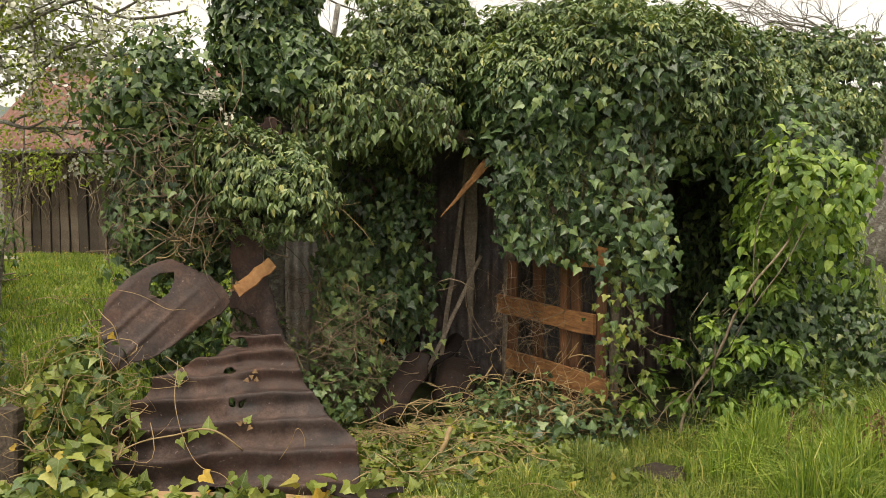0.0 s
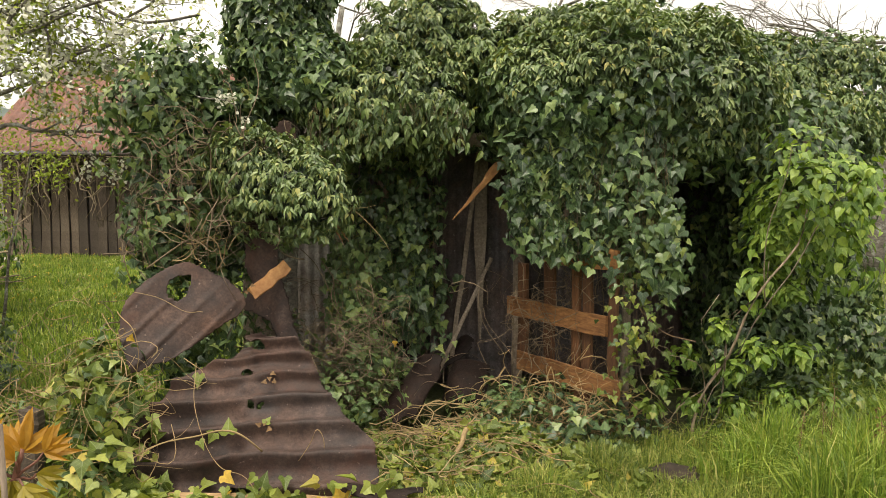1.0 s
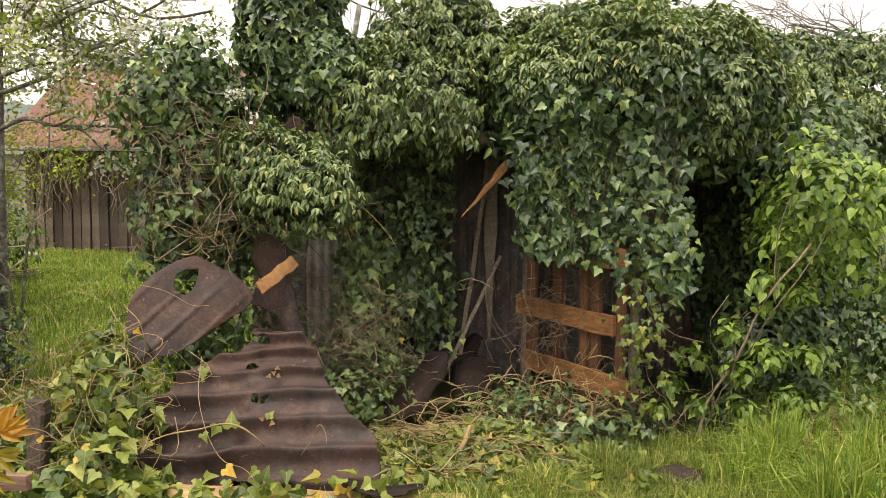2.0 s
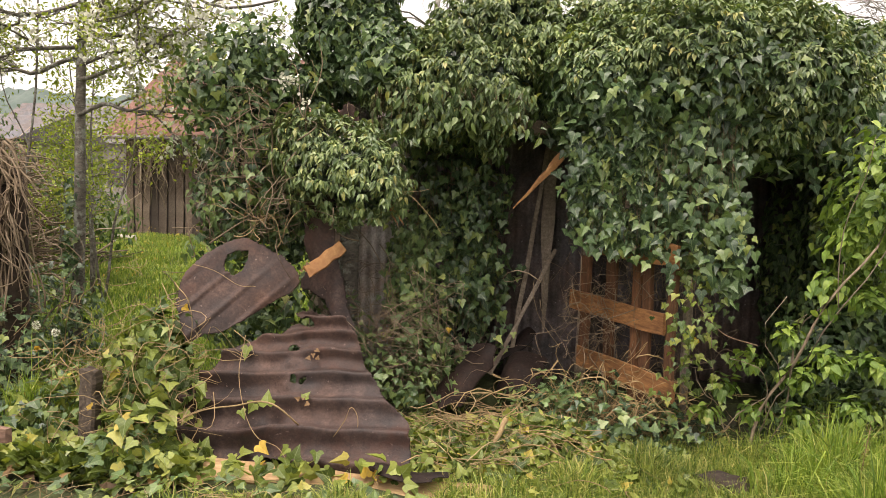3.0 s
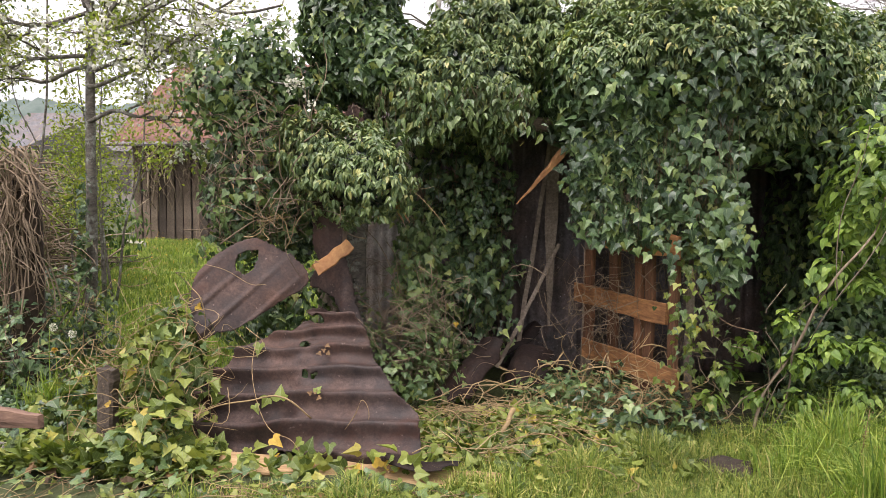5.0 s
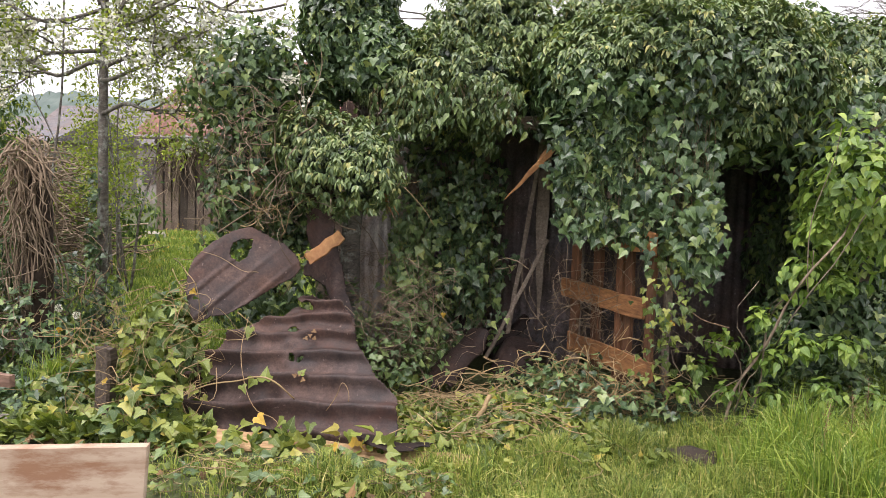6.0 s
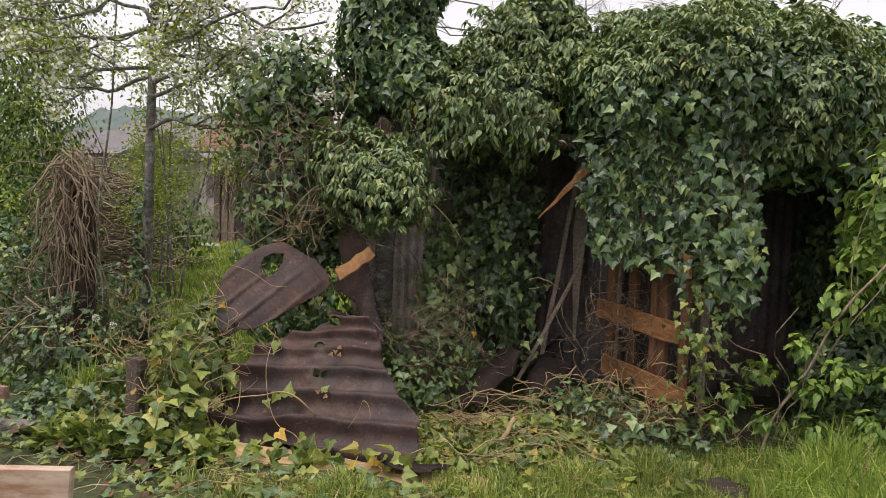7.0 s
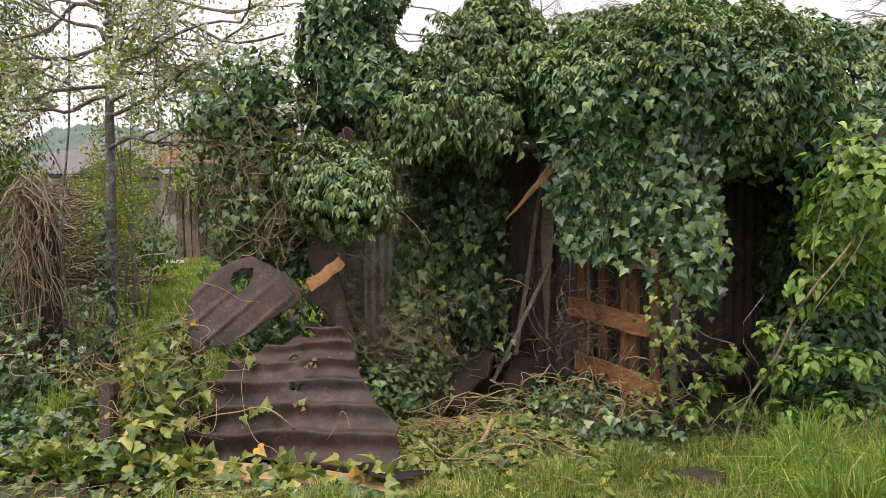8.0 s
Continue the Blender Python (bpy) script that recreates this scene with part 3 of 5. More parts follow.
def disc_place(u, v):
    a, b = u - 0.5, v - 0.5
    fold = max(0.0, math.sin(2 * math.pi * (0.62 * a - 0.78 * b) / 0.17 + 0.6)) ** 3
    k = 0.014 * fold * max(0.0, min(1.0, 0.6 - 2.2 * b - 0.8 * a)) + 0.006 * math.sin(8 * a - 13 * b) + 0.05 * math.sin(3.2 * a + 1.0) - 0.16 * b * b + 0.007 * math.sin(11 * a + 9 * b) + 0.004 * math.sin(27 * a + 19 * b)
    return DC + DX * a + DY * b + DN * k


def disc_keep(u, v):
    a, b = u - 0.5, v - 0.5
    return inside(OUT_DISC, a, b) and not inside(HOLE_DISC, a, b)


disc = tin("iron_sheet", (1, 1), (110, 110), disc_place, M_RUST, None, disc_keep, seed=4)
tagged(disc, "rounded rusty iron sheet with a torn hole", "iron sheet")

OUT_UP = [(0.0, 0.38), (0.0, 0.33), (0.1, 0.3), (0.18, 0.26), (0.22, 0.2), (0.3, 0.02), (0.43, 0.0), (0.4, 0.1), (0.34, 0.24), (0.31, 0.4), (0.28, 0.5), (0.24, 0.62), (0.235, 0.8), (0.24, 1.3), (0.0, 1.3), (0.015, 0.6), (0.06, 0.5), (0.03, 0.44)]
upright = tin("iron_sheet", (0.46, 1.32), (46, 100), lambda u, v: (-1.40 + u, 5.05 + 0.08 * v + 0.035 * math.sin(15 * u + 3 * v) + 0.04 * math.sin(3 * v) + 0.008 * math.sin(40 * u), 0.53 + v),
              M_RUST, None, lambda u, v: inside(OUT_UP, u, v), seed=5)
tagged(upright, "narrow bent rusty iron strip standing among ivy", "iron sheet")


def crumple(name, a, b, w, arch, seed, label):
    """A short length of rusty sheet, arched over like a ridge tile."""
    a, b = Vector(a), Vector(b)
    L = (b - a).length
    m = along(a, b, (0, 0, 1))

    def place(u, v):
        s = (v / w - 0.5) * 2
        k = arch * (1 - s * s) + 0.012 * math.sin(17 * u + seed) + 0.01 * math.sin(21 * v + seed)
        return m @ Vector((u, (v - w / 2) * (0.95 + 0.05 * math.sin(7 * u + seed)), k))
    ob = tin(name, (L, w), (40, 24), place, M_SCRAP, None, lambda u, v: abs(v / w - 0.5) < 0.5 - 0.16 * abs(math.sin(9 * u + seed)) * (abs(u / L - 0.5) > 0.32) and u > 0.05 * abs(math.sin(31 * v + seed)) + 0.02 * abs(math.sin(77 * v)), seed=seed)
    return tagged(ob, label, "iron scrap")


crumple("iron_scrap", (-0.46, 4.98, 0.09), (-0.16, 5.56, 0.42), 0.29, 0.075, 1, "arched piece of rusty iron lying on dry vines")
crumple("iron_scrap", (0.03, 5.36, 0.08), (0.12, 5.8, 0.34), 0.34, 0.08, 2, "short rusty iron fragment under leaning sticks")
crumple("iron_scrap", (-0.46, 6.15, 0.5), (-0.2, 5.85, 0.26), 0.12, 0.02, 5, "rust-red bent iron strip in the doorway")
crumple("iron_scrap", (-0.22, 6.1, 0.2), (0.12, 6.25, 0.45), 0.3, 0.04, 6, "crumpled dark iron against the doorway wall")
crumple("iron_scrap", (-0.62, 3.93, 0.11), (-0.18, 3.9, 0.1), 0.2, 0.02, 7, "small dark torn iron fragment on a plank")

# ---- timber lying and leaning about ----
plank = board("plank", 2.1, 0.13, 0.05, M_PLANK, None, along((-2.05, 3.98, 0.03), (0.02, 3.86, 0.035), (0, -0.55, 0.85)), 0.03, seed=8, seg=14)
tagged(plank, "long weathered timber plank lying in the grass", "plank")
shard = board("wood_shard", 0.27, 0.085, 0.025, M_FRESH, None, along((-1.08, 5.04, 1.16), (-1.285, 4.95, 0.99), (0.15, -1, 0.25)), 0.03, seed=9, seg=5)
tagged(shard, "bright broken splinter of orange wood", "wood shard")
stick = board("batten", 1.9, 0.035, 0.022, M_GREYWOOD, None, along((-0.04, 6.08, 0.2), (0.2, 6.26, 2.0)), seed=11)
tagged(stick, "grey weathered batten leaning in the doorway", "batten")
stick = board("batten", 1.05, 0.03, 0.022, M_GREYWOOD, None, along((-0.17, 5.9, 0.18), (0.29, 5.95, 1.16)), seed=12)
tagged(stick, "thin grey batten crossing the doorway", "batten")


def spike(name, a, b, w0, w1, thick, material, label, category, seed):
    """A broken board that runs out into a splintered point."""
    r = np.random.default_rng(seed)
    L = (Vector(b) - Vector(a)).length
    bm = bmesh.new()
    rows = []
    n = 12
    for i in range(n + 1):
        u = i / n
        w = (w0 + (w1 - w0) * min(1, u * 1.6)) * (1 + 0.07 * r.normal()) * (1 if u < 0.98 else 0.6)
        o = 0.002 * r.normal()
        rows.append([bm.verts.new((u * L, o + s * w / 2, z * thick / 2 * (0.35 + 0.65 * min(1, u * 2)))) for s, z in ((-1, -1), (1, -1), (1, 1), (0.2, 1.25), (-1, 1))])
    for p, q in zip(rows, rows[1:]):
        for j in range(5):
            bm.faces.new((p[j], p[(j + 1) % 5], q[(j + 1) % 5], q[j]))
    bm.faces.new(list(reversed(rows[0])))
    bm.faces.new(rows[-1])
    bmesh.ops.recalc_face_normals(bm, faces=bm.faces)
    ob = part(name, bm, material)
    ob.matrix_world = along(a, b)
    return tagged(ob, label, category)


spike("splintered_board", (-0.02, 5.54, 1.43), (0.42, 5.7, 1.95), 0.006, 0.055, 0.03, M_FRESH, "splintered pale orange board hanging from the eaves", "board", 21)
torn = empty("torn_branch", "torn pale branch end splintered under the ivy", "branch")
for k, (a, b, w) in enumerate((((-0.72, 5.1, 1.27), (-0.83, 5.12, 1.47), 0.02), ((-0.735, 5.08, 1.31), (-0.82, 5.1, 1.48), 0.016), ((-0.76, 5.1, 1.3), (-0.84, 5.12, 1.46), 0.018), ((-0.7, 5.12, 1.31), (-0.8, 5.13, 1.45), 0.012), ((-0.79, 5.09, 1.36), (-0.85, 5.1, 1.47), 0.014))):
    one = spike("splinter", a, b, 0.002, w, 0.012, M_FRESH if k % 2 else M_SHRUBBARK, "", "", 24 + k)
    one.parent = torn
slat = board("wood_shard", 0.15, 0.032, 0.014, M_GREYWOOD, None, along((0.715, 5.16, 1.62), (0.72, 5.16, 1.46)), 0.01, seed=29)
tagged(slat, "short grey slat caught in hanging ivy", "wood shard")
spike("splintered_board", (0.2, 6.27, 0.45), (0.21, 6.29, 1.98), 0.02, 0.1, 0.02, M_GREYWOOD, "grey broken board hanging in the doorway", "board", 22)
post = board("stump_post", 0.52, 0.1, 0.09, M_BARN, None, along((-2.31, 4.14, -0.05), (-2.29, 4.14, 0.45)), 0.015, seed=23)
tagged(post, "short rotten wooden post among ivy", "post")

# ---- pallet ----
PA, PB = Vector((0.45, 5.98, 0.0)), Vector((1.1, 4.92, 0.0))
PU = (PB - PA).normalized()
PN = Vector((PU.y, -PU.x, 0.0))
pallet = empty("pallet", "orange-brown wooden pallet leaning upright behind ivy", "pallet", m=Matrix.Translation((0.77, 5.52, 0.15)))
bpy.context.view_layer.update()


def pal_board(name, s0, z0, s1, z1, w, th, off, seed, wood):
    a = PA + PU * s0 + PN * off + Vector((0, 0, z0))
    b = PA + PU * s1 + PN * off + Vector((0, 0, z1))
    ob = board(name, (b - a).length, w, th, wood, None, Matrix(), 0.004, seed=seed)
    ob.parent = pallet
    ob.matrix_world = along(a, b, PN)
    return ob


for k, (z, s0, s1) in enumerate(((0.372, 0.13, 1.2), (0.762, 0.0, 1.08), (1.19, 0.4, 1.18))):
    pal_board("deck_board", s0, z + 0.01, s1, z, 0.138, 0.022, 0.06, 30 + k, M_PALLET)
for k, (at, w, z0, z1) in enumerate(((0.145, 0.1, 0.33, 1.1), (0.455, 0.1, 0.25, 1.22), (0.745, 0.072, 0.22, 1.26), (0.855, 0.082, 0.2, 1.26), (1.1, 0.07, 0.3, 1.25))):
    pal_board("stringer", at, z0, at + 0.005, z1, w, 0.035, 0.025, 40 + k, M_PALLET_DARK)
stile = board("post", 1.36, 0.05, 0.05, M_GREYWOOD, None, along((1.13, 5.24, 0.0), (1.135, 5.22, 1.36)), 0.02, seed=47)
tagged(stile, "pale upright post beside the pallet under ivy", "post")

# ---- ivy over the shed ----
ivy = empty("ivy", "dense dark green ivy smothering the shed roof", "ivy", m=Matrix.Translation((0.5, 5.6, 0)))
ivy.matrix_world = Matrix()
# the column of ivy on a dead trunk
COLUMN = [(-1.2, 5.6, 2.58, 0.4, 0.36, 0.48), (-1.2, 5.65, 3.0, 0.37, 0.35, 0.55), (-0.98, 5.55, 2.45, 0.34, 0.32, 0.34)]
column = empty("ivy_column", "tall dark ivy column on a dead trunk", "ivy")
leafy("leaves", COLUMN, 2000, LEAF_IVY, (0.04, 0.078), M_IVY, column, seed=1, depth=0.4)
tubes("trunk", [(wander((-1.25, 5.75, 0.0), (-1.2, 5.65, 3.2), 10, 0.03, seed=3), 0.09, 0.05)], M_BARK, column, 8)
LEFT = [(-1.8, 5.3, 2.42, 0.3, 0.28, 0.22), (-1.84, 5.35, 1.75, 0.4, 0.36, 0.62), (-1.98, 5.2, 2.2, 0.33, 0.3, 0.24), (-1.65, 5.4, 2.2, 0.35, 0.35, 0.3), (-1.95, 5.4, 1.3, 0.28, 0.3, 0.35), (-1.65, 5.55, 1.3, 0.3, 0.3, 0.4), (-1.75, 5.35, 0.65, 0.4, 0.28, 0.5), (-1.25, 5.3, 0.4, 0.35, 0.2, 0.35)]
left_ivy = empty("ivy_bush", "loose ivy bush with bare stems beside the shed", "ivy")
# inner leaves, coloured darker to stand for shade within the bush
leafy("leaves", [(a, b + 0.08, c, 0.72 * d, 0.72 * e, 0.72 * g) for a, b, c, d, e, g in LEFT[:6]], 500, LEAF_IVY, (0.05, 0.08), M_IVY_SHADE, left_ivy, seed=63, depth=0.9, lump=0.05, gaps=0.1)
leafy("leaves", LEFT, 560, LEAF_IVY, (0.04, 0.075), M_IVY, left_ivy, seed=2, depth=0.7, lump=0.18, gaps=0.5)
leafy("leaves", LEFT, 520, LEAF_IVY, (0.038, 0.07), M_IVY_MID, left_ivy, seed=3, depth=0.5, lump=0.2, gaps=0.55)
BULGE = [(-1.12, 5.08, 1.66, 0.42, 0.28, 0.27), (-1.35, 5.1, 1.78, 0.26, 0.25, 0.25), (-0.9, 5.0, 1.58, 0.25, 0.2, 0.2)]
leafy("leaves", BULGE, 3400, LEAF_LANCE, (0.032, 0.062), M_IVY_TOP_LIT, left_ivy, seed=4, depth=0.6, lump=0.14, up=0.3, rosette=9)
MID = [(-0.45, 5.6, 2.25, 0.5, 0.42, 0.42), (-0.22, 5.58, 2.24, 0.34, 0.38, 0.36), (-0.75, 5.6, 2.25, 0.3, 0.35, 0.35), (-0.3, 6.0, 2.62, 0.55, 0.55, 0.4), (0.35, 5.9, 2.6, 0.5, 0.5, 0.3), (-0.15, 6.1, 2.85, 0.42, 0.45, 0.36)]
leafy("leaves", MID, 2900, LEAF_LANCE, (0.036, 0.064), M_IVY_TOP_LIT, ivy, seed=5, depth=0.5, lump=0.14, up=0.6, hang=0.8, rosette=9, gaps=0.15)
# shade-coloured inner leaves that darken the gaps and the cleft beside MID
leafy("leaves", [(a, b + 0.06, c, 0.74 * d, 0.74 * e, 0.74 * g) for a, b, c, d, e, g in MID] + [(0.12, 6.0, 2.25, 0.34, 0.22, 0.36)], 800, LEAF_IVY, (0.06, 0.1), M_IVY_SHADE, ivy, seed=61, depth=0.95, lump=0.05, gaps=0.0)
leafy("leaves", [(a, b + 0.06, c, 0.74 * d, 0.74 * e, 0.74 * g) for a, b, c, d, e, g in BULGE], 800, LEAF_IVY, (0.045, 0.08), M_IVY_SHADE, left_ivy, seed=62, depth=0.95, lump=0.04, gaps=0.0)
RIGHT = [(0.64, 5.42, 2.2, 0.46, 0.42, 0.36), (1.12, 5.25, 2.26, 0.52, 0.5, 0.38), (1.6, 5.3, 2.2, 0.42, 0.45, 0.42), (0.9, 5.9, 2.55, 0.6, 0.5, 0.35), (1.6, 6.0, 2.45, 0.6, 0.5, 0.35), (0.36, 5.66, 2.2, 0.26, 0.28, 0.3)]
leafy("leaves", RIGHT, 1300, LEAF_IVY, (0.042, 0.08), M_IVY, ivy, seed=6, depth=0.5, lump=0.1)
# top rosettes in the yellower leaf colour that has sky light painted in
leafy("leaves", [(c[0], c[1] - 0.02, c[2] + 0.14, c[3], c[4], c[5]) for c in RIGHT[:5]] + [(1.75, 5.35, 2.2, 0.34, 0.36, 0.36)], 3000, LEAF_LANCE, (0.035, 0.06), M_IVY_TOP_LIT, ivy, seed=7, depth=0.3, lump=0.14, up=0.7, hang=0.7, rosette=8, gaps=0.12)
dome = empty("ivy_dome", "rounded ivy crown standing behind the shed", "ivy")
leafy("leaves", [(1.5, 6.9, 2.75, 0.5, 0.5, 0.5), (1.5, 6.9, 2.2, 0.4, 0.4, 0.5)], 850, LEAF_IVY, (0.045, 0.08), M_IVY, dome, seed=8)
tubes("trunk", [(wander((1.5, 6.95, 0.1), (1.5, 6.9, 2.9), 8, 0.03, seed=5), 0.08, 0.04)], M_BARK, dome, 8)


def strands(name, starts, ends, step, size, material, parent, seed, face=(0, -1, 0.6), sway=0.03, stem=0.001, tpl=LEAF_IVY, side=0.05):
    """Hanging ivy: stems with leaves set left and right of them."""
    r = np.random.default_rng(seed)
    paths, P = [], []
    for a, b in zip(starts, ends):
        n = max(3, int(abs(a[2] - b[2]) / step))
        line = wander(a, b, n, sway, seed=int(r.integers(1e6)))
        paths.append((line, stem, stem * 0.5))
        P.append(line + r.normal(size=(n, 3)) * (side, 0.04, 0.02))
    P = np.concatenate(P)
    P[:, 1] += 0.14 * wave(P, 6.0, seed)
    open_ = wave(P, 9.0, seed + 1) > -0.45
    P = P[open_]
    k = len(P)
    N = np.array(face) + r.normal(size=(k, 3)) * 0.55
    T = np.array((0, -0.15, -1.0)) + r.normal(size=(k, 3)) * (0.5, 0.3, 0.3)
    v, f = leaves(tpl, P, N, T, r.uniform(size[0], size[1], k))
    tagged(soup(name, v, f, material, parent, uv=tpl[0][:, :2]), kind="stuff")
    tagged(tubes("stem_tangle", paths, M_STEM, parent, 3), kind="stuff")


r1 = np.random.default_rng(11)
curtain = empty("ivy_curtain", "green ivy curtain hanging over the pallet", "ivy")
n = 460
cx = r1.uniform(0.42, 1.3, n)
c_top = np.stack([cx, 5.42 - 0.55 * (np.clip(cx, 0.42, 1.15) - 0.42) + r1.normal(size=n) * 0.06, 2.08 + 0 * cx], 1)
c_low = np.where(cx < 0.55, 1.35, np.where(cx < 1.0, 1.22, 1.1 + 0.16 * np.sin(cx * 19) + 0.4 * np.clip(cx - 1.15, 0, 1)))
c_end = np.stack([cx + r1.normal(size=n) * 0.05, c_top[:, 1] - 0.1 + r1.normal(size=n) * 0.03, c_low + np.abs(r1.normal(size=n)) * 0.3 - 0.05], 1)
strands("leaves", c_top, c_end, 0.033, (0.042, 0.082), M_IVY, curtain, 12)
n = 9
cx = r1.uniform(1.0, 1.3, n)
strands("leaves", np.stack([cx, 4.9 + r1.normal(size=n) * 0.05, 1.5 + 0 * cx], 1), np.stack([cx + 0.05 * r1.normal(size=n), 4.88 + 0 * cx, r1.uniform(0.4, 1.1, n)], 1), 0.045, (0.032, 0.058), M_IVY_MID, curtain, 13)
n = 9
cx = r1.uniform(1.02, 1.2, n)
strands("leaves", np.stack([cx, 4.86 + r1.normal(size=n) * 0.05, 1.1 + 0 * cx], 1), np.stack([cx + 0.1 * r1.normal(size=n), 4.84 + 0 * cx, r1.uniform(0.1, 0.6, n)], 1), 0.045, (0.032, 0.058), M_IVY_LIGHT, curtain, 14)

door_ivy = empty("ivy_in_doorway", "shaded ivy climbing the doorway wall", "ivy")
n = 170
cx = r1.uniform(-0.88, -0.14, n)
z0 = r1.uniform(0.2, 0.7, n)
strands("leaves", np.stack([cx, 6.06 + 0.1 * r1.normal(size=n), r1.uniform(1.2, 2.05, n)], 1), np.stack([cx + 0.06 * r1.normal(size=n), 6.04 + 0.1 * r1.normal(size=n), z0], 1), 0.045, (0.045, 0.08), M_IVY, door_ivy, 15)
n = 90
cx = -0.84 + np.abs(r1.normal(size=n)) * 0.12
strands("leaves", np.stack([cx - 0.05, 5.75 + 0.12 * r1.normal(size=n), r1.uniform(0.9, 1.4, n)], 1), np.stack([cx + 0.12, 5.5 + 0.12 * r1.normal(size=n), r1.uniform(0.1, 0.5, n)], 1), 0.05, (0.045, 0.08), M_IVY_MID, door_ivy, 16)

inner = empty("ivy_on_side_wall", "dark ivy covering the open shed side", "ivy")
INNER = [(2.08, 6.3, 0.95, 0.26, 0.22, 0.95), (2.25, 5.75, 1.2, 0.36, 0.35, 0.9), (2.1, 5.6, 0.5, 0.4, 0.35, 0.45), (2.35, 5.7, 1.9, 0.4, 0.4, 0.4)]
leafy("leaves", INNER, 760, LEAF_IVY, (0.045, 0.08), M_IVY, inner, seed=20)
BUSHR = [(2.45, 6.5, 2.25, 0.5, 0.5, 0.5), (2.72, 6.9, 2.45, 0.46, 0.5, 0.56), (3.28, 6.9, 2.35, 0.46, 0.5, 0.6), (2.95, 6.6, 1.8, 0.55, 0.5, 0.7), (2.75, 6.1, 1.0, 0.42, 0.45, 0.95), (2.42, 5.7, 0.6, 0.36, 0.4, 0.55), (2.2, 6.6, 2.5, 0.5, 0.5, 0.4), (2.95, 5.9, 0.45, 0.36, 0.4, 0.4)]
bush_r = empty("ivy_bush", "large rounded ivy bush beside the shed", "ivy")
leafy("leaves", BUSHR, 800, LEAF_IVY, (0.042, 0.075), M_IVY, bush_r, seed=21, lump=0.13)
leafy("leaves", [(x, y, z + 0.05, a, b, c) for x, y, z, a, b, c in BUSHR[:4] + BUSHR[6:7]], 2300, LEAF_LANCE, (0.035, 0.06), M_IVY_TOP_LIT, bush_r, seed=22, lump=0.16, rosette=8)
low = empty("ivy_ground_cover", "low ivy on the ground before the shed", "ivy")
LOWC = [(0.6, 5.0, 0.12, 0.5, 0.35, 0.25), (1.05, 5.05, 0.06, 0.32, 0.28, 0.16), (0.3, 5.3, 0.15, 0.35, 0.3, 0.22), (-0.8, 5.2, 0.2, 0.45, 0.4, 0.35), (1.95, 5.2, 0.12, 0.4, 0.35, 0.25), (2.3, 5.2, 0.2, 0.42, 0.4, 0.34)]
for k, patch in enumerate(LOWC):
    leafy("leaf_patch", [patch], 430, LEAF_IVY, (0.036, 0.066), M_IVY if k in (0, 1, 4) else M_IVY_MID, low, seed=23 + 7 * k, hang=0.5, up=0.5, depth=0.5, lump=0.15)

# ---- ivy pulled down in front ----
front = empty("ivy_torn_down", "pale wilting ivy pulled down over the ground", "ivy")
FRONT = [(-2.02, 4.3, 0.3, 0.27, 0.28, 0.42), (-2.0, 3.84, 0.08, 0.42, 0.22, 0.2), (-2.5, 4.5, 0.08, 0.5, 0.35, 0.24), (-2.12, 4.6, 0.5, 0.22, 0.22, 0.35)]
leafy("leaves", FRONT, 430, LEAF_IVY, (0.055, 0.105), M_IVY_LIGHT, front, seed=24, hang=0.5, up=0.5, depth=0.3, lump=0.2, wild=0.85, gaps=0.45)
leafy("leaves", FRONT, 480, LEAF_IVY, (0.045, 0.085), M_IVY_MID, front, seed=25, gaps=0.55, hang=0.5, up=0.5, depth=0.8, lump=0.18, wild=0.85)
n = 1300
fx, fy = r1.uniform(-2.7, -0.35, n), 3.68 + np.abs(r1.normal(size=n)) * 0.24
keep = (fy < 4.1 + (fx < -1.7) * 0.5) & ((fx < -1.5) | (r1.uniform(size=n) < 0.14 - 0.1 * (fx > -0.9)))
fx, fy = fx[keep], fy[keep]
P = np.stack([fx, fy, ground_z(fx, fy) + r1.uniform(0.02, 0.14, len(fx))], 1)
near = np.argsort(P[:, 1])[:280]
rest = np.argsort(P[:, 1])[280:]
v, f = leaves(LEAF_IVY, P[rest], np.array((0, -0.6, 0.7)) + r1.normal(size=P[rest].shape) * 0.6, np.array((0, -0.6, -0.3)) + r1.normal(size=P[rest].shape) * 0.7, r1.uniform(0.06, 0.11, len(rest)))
tagged(soup("leaves", v, f, M_IVY_LIGHT, front, uv=LEAF_IVY[0][:, :2]), kind="stuff")
NEAR = [P[i] for i in near]

# ---- heaps of dry vine ----
vines = empty("dry_vine_heap", "heap of dry brown ivy stems on grass", "vines")
paths = []
for k in range(340):
    x, y = r1.normal(0.04, 0.34), r1.normal(4.62, 0.22)
    a = r1.uniform(0, 6.28)
    L = r1.uniform(0.15, 0.45)
    z = ground_z(x, y) + 0.02 + abs(r1.normal()) * 0.12 * math.exp(-((x + 0.05) / 0.5) ** 2)
    p0, p1 = (x - L * math.cos(a), y - 0.6 * L * math.sin(a), z), (x + L * math.cos(a), y + 0.6 * L * math.sin(a), z + r1.normal() * 0.04)
    paths.append((wander(p0, p1, 9, 0.045, seed=int(r1.integers(1e6))), r1.uniform(0.0015, 0.0045), 0.0012))
tubes_each("stem", paths[:280], M_STRAW, vines)
tagged(tubes("stem_tangle", paths[280:], M_STRAW, vines, 4), kind="stuff")
n = 4200
fx, fy = r1.normal(0.03, 0.42, n), r1.normal(4.63, 0.26, n)
